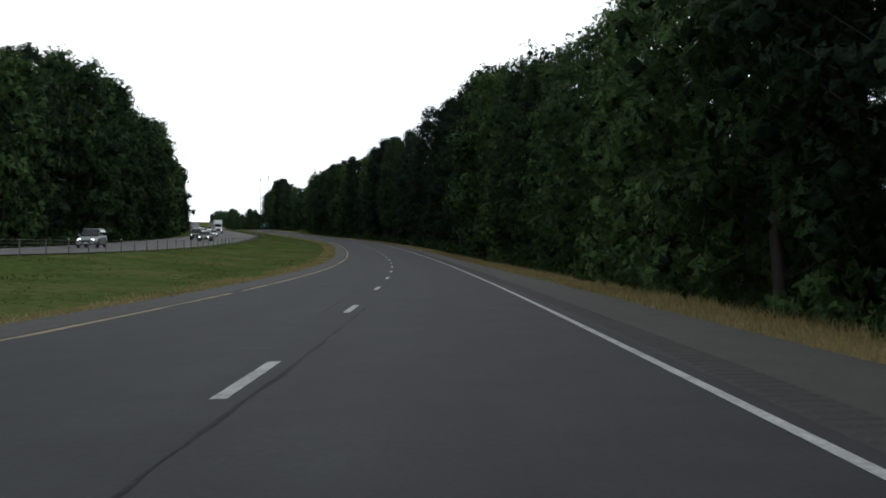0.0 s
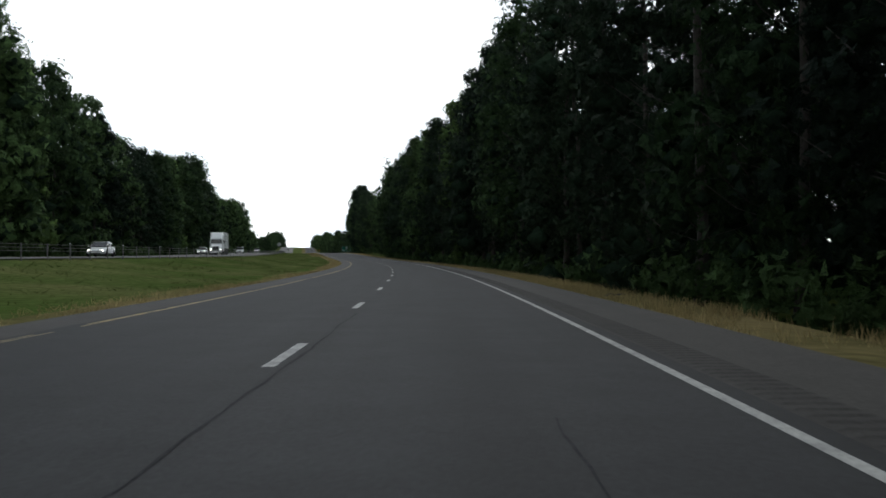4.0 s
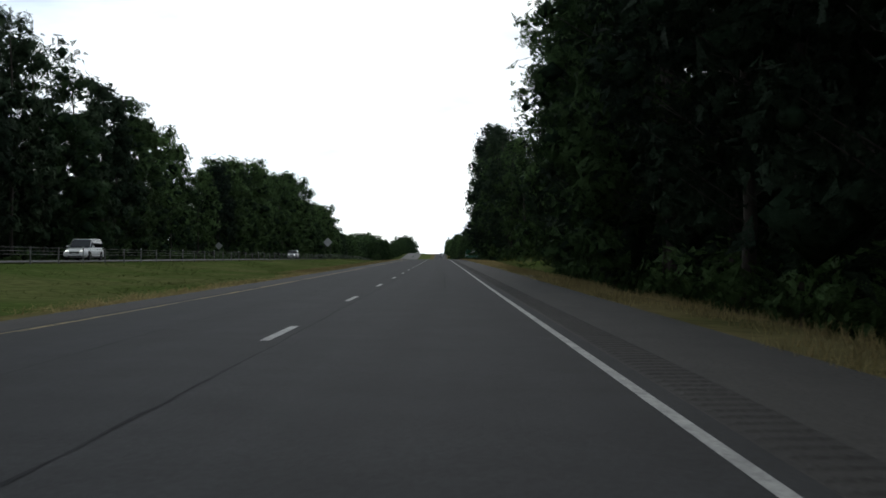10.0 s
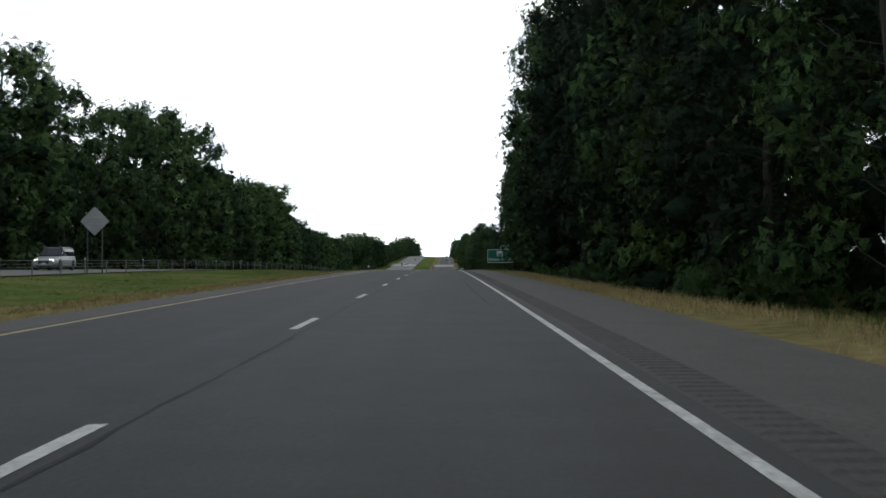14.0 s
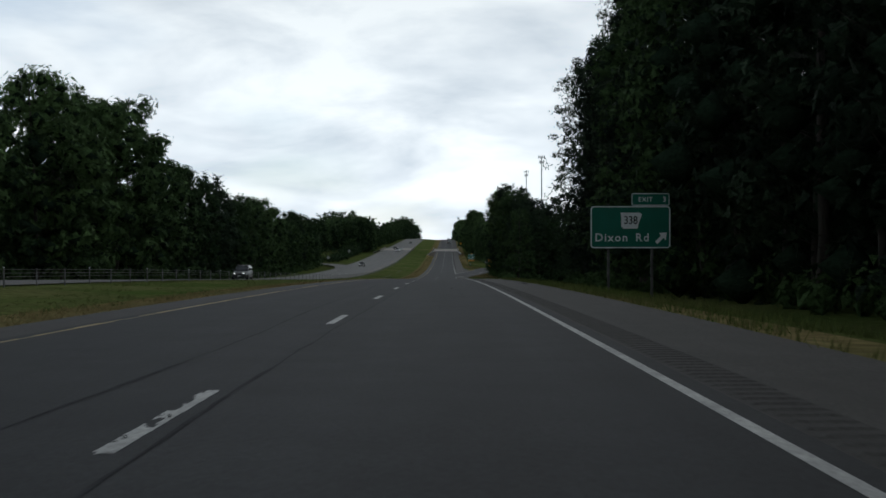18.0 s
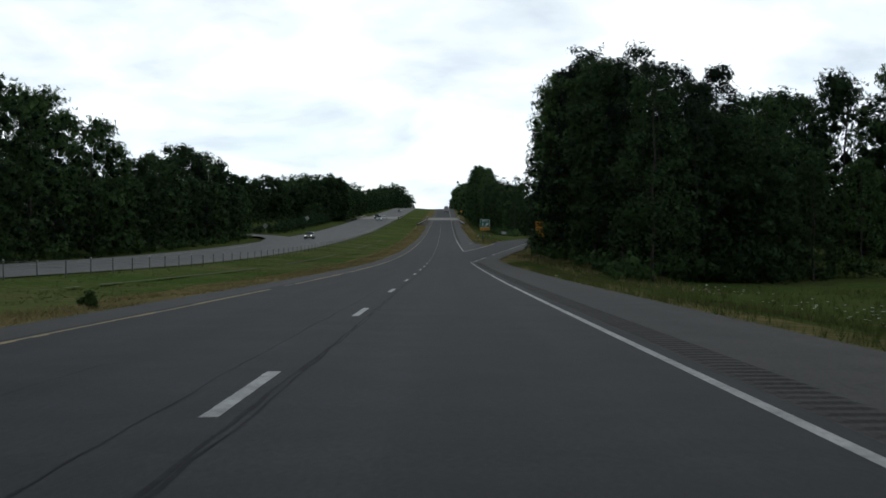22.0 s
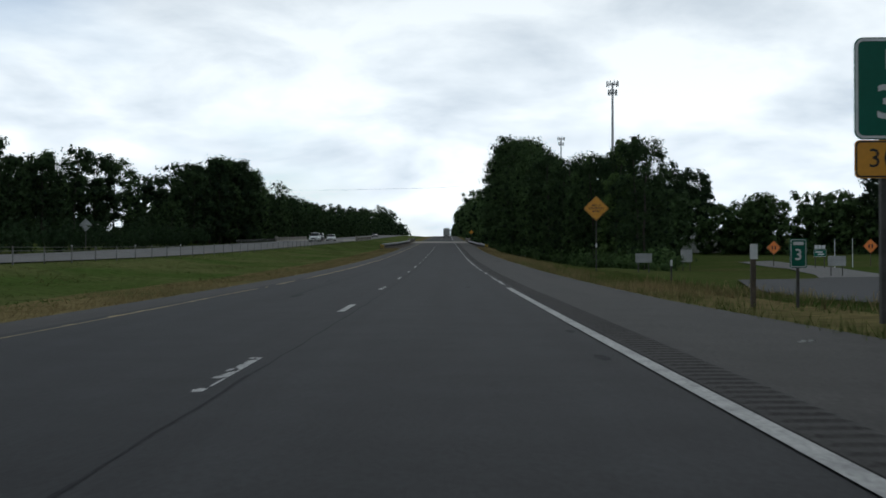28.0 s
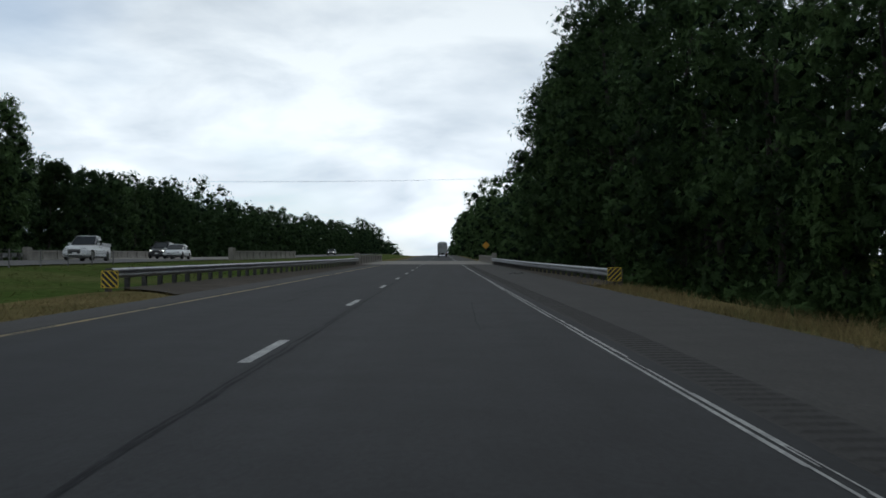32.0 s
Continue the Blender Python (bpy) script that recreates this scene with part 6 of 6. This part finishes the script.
def car(name, label, m, paint, kind="sedan", lit=True):
    """Front towards +y."""
    t = thing(name, label, "car" if kind != "pickup" else "pickup truck", m, "vehicles on the opposite carriageway")
    L, W, H = {"sedan": (2.35, 0.91, 1.45), "suv": (2.4, 0.96, 1.75), "pickup": (2.9, 1.0, 1.88), "van": (2.5, 0.98, 1.78)}[kind]
    belt = {"sedan": 0.92, "suv": 1.08, "pickup": 1.15, "van": 1.05}[kind]
    hood = belt - 0.06
    body = loft([(-L, W * 0.86, W * 0.84, 0.38, belt - 0.1, 0.08), (-L + 0.25, W * 0.97, W * 0.93, 0.26, belt, 0.09), (-L * 0.4, W, W * 0.94, 0.24, belt, 0.08), (L * 0.35, W, W * 0.93, 0.24, belt - 0.01, 0.08),
                 (L * 0.62, W * 0.98, W * 0.9, 0.25, hood - 0.03, 0.1), (L - 0.2, W * 0.94, W * 0.84, 0.27, hood - 0.14, 0.12), (L, W * 0.8, W * 0.72, 0.36, hood - 0.26, 0.1)], paint, t, "body")
    c0, c1 = {"sedan": (-L * 0.72, L * 0.42), "suv": (-L * 0.93, L * 0.4), "pickup": (-L * 0.28, L * 0.38), "van": (-L * 0.95, L * 0.5)}[kind]
    rear = 0.55 if kind == "sedan" else 0.18
    loft([(c0, W * 0.86, W * 0.8, belt - 0.03, belt + 0.05, 0.02), (c0 + rear, W * 0.88, W * 0.74, belt - 0.03, H - 0.05, 0.06), (c1 - 0.85, W * 0.88, W * 0.74, belt - 0.03, H - 0.04, 0.06),
          (c1 - 0.05, W * 0.87, W * 0.82, belt - 0.03, belt + 0.05, 0.02)], M["glass"], t, "cabin_glass", "dark tinted window glass")
    loft([(c0 + rear - 0.08, W * 0.73, W * 0.66, H - 0.09, H - 0.02, 0.02), (c0 + rear + 0.4, W * 0.75, W * 0.68, H - 0.09, H, 0.03), (c1 - 0.8, W * 0.74, W * 0.67, H - 0.09, H - 0.02, 0.02)], paint, t, "roof")
    for sx in (-1, 1):
        for ya, yb in ((c1 - 0.05, c1 - 0.85), ((c0 + c1) / 2 - 0.1, (c0 + c1) / 2 - 0.1), (c0 + 0.05, c0 + rear)):
            bm = bmesh.new()
            q = [bm.verts.new(p) for p in ((sx * W * 0.885, ya - 0.04, belt - 0.02), (sx * W * 0.885, ya + 0.05, belt - 0.02), (sx * W * 0.755, yb + 0.05, H - 0.07), (sx * W * 0.755, yb - 0.04, H - 0.07))]
            bm.faces.new(q)
            bmesh.ops.solidify(bm, geom=bm.faces[:], thickness=0.03)
            part("pillar", bm, paint, t)
        part("mirror", box_bm(0.2, 0.12, 0.15, (sx * (W + 0.06), c1 - 0.35, belt + 0.02), 0.03), paint, t)
        part("headlight", box_bm(0.34, 0.1, 0.15, (sx * W * 0.58, L - 0.07, hood - 0.36), 0.03), M["lamp"] if lit else M["chrome"], body)
        part("tail_light", box_bm(0.2, 0.06, 0.3, (sx * W * 0.72, -L + 0.02, belt - 0.38), 0.02), M["red"], body)
        for y in (-L * 0.6, L * 0.62):
            wheel(t, sx * (W - 0.1), y, 0.34 if kind == "sedan" else 0.39, 0.23)
    tall = 0.34 if kind in ("pickup", "suv") else 0.2
    part("grille", box_bm(W * 0.86, 0.08, tall, (0, L - 0.02, hood - 0.3 - tall), 0.03), M["sign_black"], body)
    part("lower_intake", box_bm(W * 1.1, 0.06, 0.1, (0, L - 0.04, 0.27), 0.02), M["sign_black"], body)
    for sx in (-1, 1):
        part("sill", box_bm(0.05, L * 1.1, 0.12, (sx * (W - 0.01), 0, 0.24), 0.015), M["sign_black"], body)
        for y in (c0 + rear + 0.35, (c0 + c1) / 2 + 0.05):
            part("door_handle", box_bm(0.04, 0.2, 0.04, (sx * (W * 0.975), y, belt - 0.16), 0.01), M["chrome"], body)
    part("bumper", box_bm(W * 1.55, 0.12, 0.16, (0, L - 0.03, 0.36), 0.04), paint if kind != "pickup" else M["chrome"], body)
    part("plate_bar", box_bm(0.32, 0.02, 0.13, (0, L + 0.035, 0.42)), M["sign_white"], body)
    if kind == "pickup":
        for sx in (-1, 1):
            part("bed_side", box_bm(0.1, L * 0.7, 0.24, (sx * W * 0.88, -L * 0.64, belt - 0.03), 0.02), paint, body)
        part("tailgate", box_bm(W * 1.7, 0.07, 0.26, (0, -L + 0.06, belt - 0.1), 0.02), paint, body)
    if kind == "suv":
        for sx in (-1, 1):
            part("roof_rail", box_bm(0.04, L * 0.9, 0.05, (sx * W * 0.62, -0.3, H - 0.01), 0.01), M["post"], t)
    return t


def semi_truck(m):
    t = thing("semi_truck", "white semi truck with a plain white box trailer", "truck", m, "vehicles on the opposite carriageway")
    cab = loft([(4.2, 1.2, 1.15, 0.55, 2.2, 0.08), (4.5, 1.22, 1.16, 0.5, 3.1, 0.1), (6.0, 1.22, 1.1, 0.5, 2.9, 0.12), (6.35, 1.2, 1.1, 0.5, 2.0, 0.1)], M["paint_white"], t, "cab")
    loft([(4.0, 1.2, 1.1, 2.9, 4.0, 0.1), (4.9, 1.15, 1.0, 2.9, 3.95, 0.15), (5.9, 1.05, 0.85, 2.85, 3.05, 0.05)], M["paint_white"], t, "fairing")
    loft([(6.3, 1.08, 1.0, 0.6, 1.95, 0.12), (7.6, 0.98, 0.82, 0.6, 1.65, 0.14), (8.1, 0.9, 0.7, 0.7, 1.45, 0.12)], M["paint_white"], t, "bonnet")
    part("windscreen", slab_bm([(-1.0, 2.05), (1.0, 2.05), (0.95, 2.78), (-0.95, 2.78)], 6.25, 6.38), M["glass"], cab)
    part("grille", box_bm(1.1, 0.08, 0.75, (0, 8.1, 0.72), 0.03), M["sign_black"], cab)
    part("bumper", box_bm(2.4, 0.25, 0.42, (0, 8.05, 0.32), 0.05), M["chrome"], cab)
    part("deck", box_bm(0.9, 9.0, 0.25, (0, 3.0, 0.75)), M["sign_black"], t)
    for sx in (-1, 1):
        part("side_window", slab_bm([(5.1, 2.1), (6.1, 2.1), (5.9, 2.7), (5.1, 2.7)], 1.2, 1.23), M["glass"], cab).matrix_basis = Matrix(((0, sx, 0, 0), (1, 0, 0, 0), (0, 0, 1, 0), (0, 0, 0, 1)))
        part("fender", box_bm(0.45, 1.2, 0.35, (sx * 1.0, 7.1, 0.95), 0.12), M["paint_white"], cab)
        part("headlight", box_bm(0.32, 0.1, 0.24, (sx * 0.85, 8.05, 0.85), 0.04), M["lamp"], cab)
        part("mirror", box_bm(0.16, 0.12, 0.5, (sx * 1.42, 6.25, 2.0), 0.03), M["sign_black"], cab)
        part("fuel_tank", tube_bm(0.33, 0.33, 1.4, (0, 0, -0.7), 14), M["chrome"], t).matrix_basis = pose(sx * 0.95, 4.9, 0.75, 90, 0, 0)
        for y in (7.1, 3.6, 2.3, -5.4, -6.7):
            wheel(t, sx * 1.02, y, 0.52, 0.42)
    tr = part("trailer", box_bm(2.55, 11.2, 2.95, (0, -2.0, 1.15), 0.04), M["paint_white"], t)
    for y in np.arange(-7.2, 3.5, 1.2):
        for sx in (-1, 1):
            part("rib", box_bm(0.02, 0.06, 2.8, (sx * 1.285, y, 1.22)), M["paint_silver"], tr)
    part("skirt_rail", box_bm(2.57, 11.22, 0.1, (0, -2.0, 1.1)), M["chrome"], tr)


def truck_ahead(m):
    t = thing("box_truck", "pale box truck seen from behind ahead in the lane", "truck", m)
    box = part("cargo_box", box_bm(2.45, 5.2, 2.45, (0, 0, 0.95), 0.06), M["paint_silver"], t)
    load = loft([(-2.5, 1.1, 0.75, 3.38, 3.75, 0.12), (0, 1.15, 0.85, 3.38, 3.85, 0.15), (2.5, 1.1, 0.8, 3.38, 3.75, 0.12)], M["paint_white"], t, "load_cover", "rounded white load cover")
    for x in (-0.6, 0.6):
        part("rear_door", box_bm(1.1, 0.05, 2.2, (x, -2.62, 1.05), 0.01), M["sign_back"], box)
    part("bumper", box_bm(2.3, 0.15, 0.18, (0, -2.6, 0.5), 0.02), M["sign_black"], box)
    loft([(2.7, 1.1, 1.0, 0.6, 2.6, 0.1), (4.0, 1.1, 0.95, 0.6, 2.5, 0.1), (4.5, 1.05, 0.9, 0.6, 1.5, 0.1)], M["paint_white"], t, "cab")
    part("chassis", box_bm(0.9, 7.0, 0.25, (0, 0.8, 0.65)), M["sign_black"], t)
    for sx in (-1, 1):
        part("tail_light", box_bm(0.18, 0.05, 0.14, (sx * 1.0, -2.66, 0.75), 0.02), M["red"], box)
        for y in (-1.5, 3.4):
            wheel(t, sx * 0.98, y, 0.48, 0.36)


def oncoming(s, u):
    return stand(s, u, float(opposite_z(s)) + 0.004, 180)


car("suv_car", "silver sport utility vehicle with lit headlights", oncoming(108, -27.0), M["paint_silver"], "suv")
car("sedan_car", "dark sedan with lit headlights following at distance", oncoming(168, -23.3), M["paint_dark"], "sedan")
car("suv_car", "dark sport utility vehicle beside a sedan", oncoming(196, -27.0), M["paint_dark"], "suv")
car("sedan_car", "white sedan far along the opposite road", oncoming(255, -27.2), M["paint_white"], "sedan")
semi_truck(oncoming(362, -26.2))
car("sedan_car", "white sedan beside the semi truck", oncoming(371, -30.0), M["paint_white"], "sedan")
car("van_car", "white minivan on the opposite carriageway", oncoming(454, -27.0), M["paint_white"], "van")
car("suv_car", "silver sport utility vehicle before the dark pines", oncoming(591, -27.2), M["paint_silver"], "suv")
car("suv_car", "dark sport utility vehicle with lit headlights", oncoming(791, -23.2), M["paint_dark"], "suv")
car("sedan_car", "dark sedan climbing towards the junction", oncoming(1035, -27.0), M["paint_dark"], "sedan")
car("pickup_truck", "white crew-cab pickup truck with chrome bumper", oncoming(1240, -24.2), M["paint_white"], "pickup", False)
car("sedan_car", "dark sedan behind the pickup", oncoming(1275, -27.2), M["paint_dark"], "suv")
car("sedan_car", "white sports coupe behind the pickup", oncoming(1266, -23.6), M["paint_white"], "sedan", False)
car("sedan_car", "distant car with bright headlights past the bridge", oncoming(1420, -23.6), M["paint_dark"], "sedan")
truck_ahead(stand(1446, 1.8, 0.004))

# ---- litter and small things on the pavement ----


def scrap(s, u, size, mat, label, seed, z=0.0):
    """A torn, curled scrap lying on the ground."""
    rng = np.random.default_rng(seed)
    t = thing("debris", label, "debris", stand(s, u, z + 0.004, float(rng.random() * 180)), "litter on the road")
    bm = bmesh.new()
    nx, ny = 8, 3
    g = [[bm.verts.new((size * (i / nx - 0.5) * (1 + 0.15 * rng.random()), size * 0.4 * (j / ny - 0.5) * (0.7 + 0.5 * rng.random()), 0.004 + size * 0.14 * abs(math.sin(i * 0.7 + seed)) * (0.5 + rng.random() * 0.6))) for j in range(ny + 1)] for i in range(nx + 1)]
    for i in range(nx):
        for j in range(ny):
            bm.faces.new((g[i][j], g[i + 1][j], g[i + 1][j + 1], g[i][j + 1]))
    bmesh.ops.solidify(bm, geom=bm.faces[:], thickness=0.012)
    part("scrap", bm, mat, t)


for k, (s, u, size) in enumerate(((702.5, 5.6, 0.35), (691, 2.1, 0.12), (740.5, -6.0, 0.6), (173.5, 6.3, 0.5), (1213.5, 5.6, 0.7), (1101.5, 6.0, 0.4), (736, -6.2, 0.5), (560, -6.2, 0.6))):
    scrap(s, u, size, M["rubber"], "curled black scrap of tyre tread on the roadside", k, ground_under(s, u) if u < -5.5 else 0.0)
for k, (s, u, size) in enumerate(((742, 6.4, 0.35), (480, 6.2, 0.3), (1012, 6.3, 0.25), (1018, 6.5, 0.2), (1025, 6.2, 0.2), (846, 6.6, 0.3), (415, 6.4, 0.4), (1004, 5.9, 0.22))):
    scrap(s, u, size, M["plank"], "pale scrap of litter on the shoulder", 40 + k)


def flowers(s0, s1, u0, u1, n, seed, mat, label):
    rng = np.random.default_rng(seed)
    ss, us = s0 + (s1 - s0) * rng.random(n), u0 + (u1 - u0) * rng.random(n)
    p = np.repeat(places(ss, us, ground_z(ss, us) + 0.2 + 0.25 * rng.random(n)), 4, axis=0)
    off = np.tile(np.array([(-1, 0, 0.3), (0, -1, 0), (1, 0, 0.3), (0, 1, 0)], float), (n, 1)) * 0.035
    return tagged(link_mesh("wildflowers", p + off, quads(n), mat), label, "flowers", kind="stuff")


M["bloom"] = material("yellow_petals", (0.55, 0.42, 0.04), 0.8, vary=0.2, island=0.15, thin=0.4, spec=0.1)
M["pale_bloom"] = material("white_petals", (0.62, 0.62, 0.56), 0.8, vary=0.2, island=0.15, thin=0.4, spec=0.1)
flowers(478, 520, 10.0, 14.0, 260, 3, M["bloom"], "small yellow wildflowers in the roadside grass")
for k, (s0, s1, u0, u1, n) in enumerate(((809, 817, 8.3, 10.6, 70), (818, 824, 7.8, 9.4, 30), (904, 911, 9.4, 11.4, 40), (1118, 1136, 8.8, 10.2, 24), (560, 566, 8.4, 9.6, 16))):
    flowers(s0, s1, u0, u1, n, 10 + k, M["pale_bloom"], "small white wildflowers in the roadside grass")
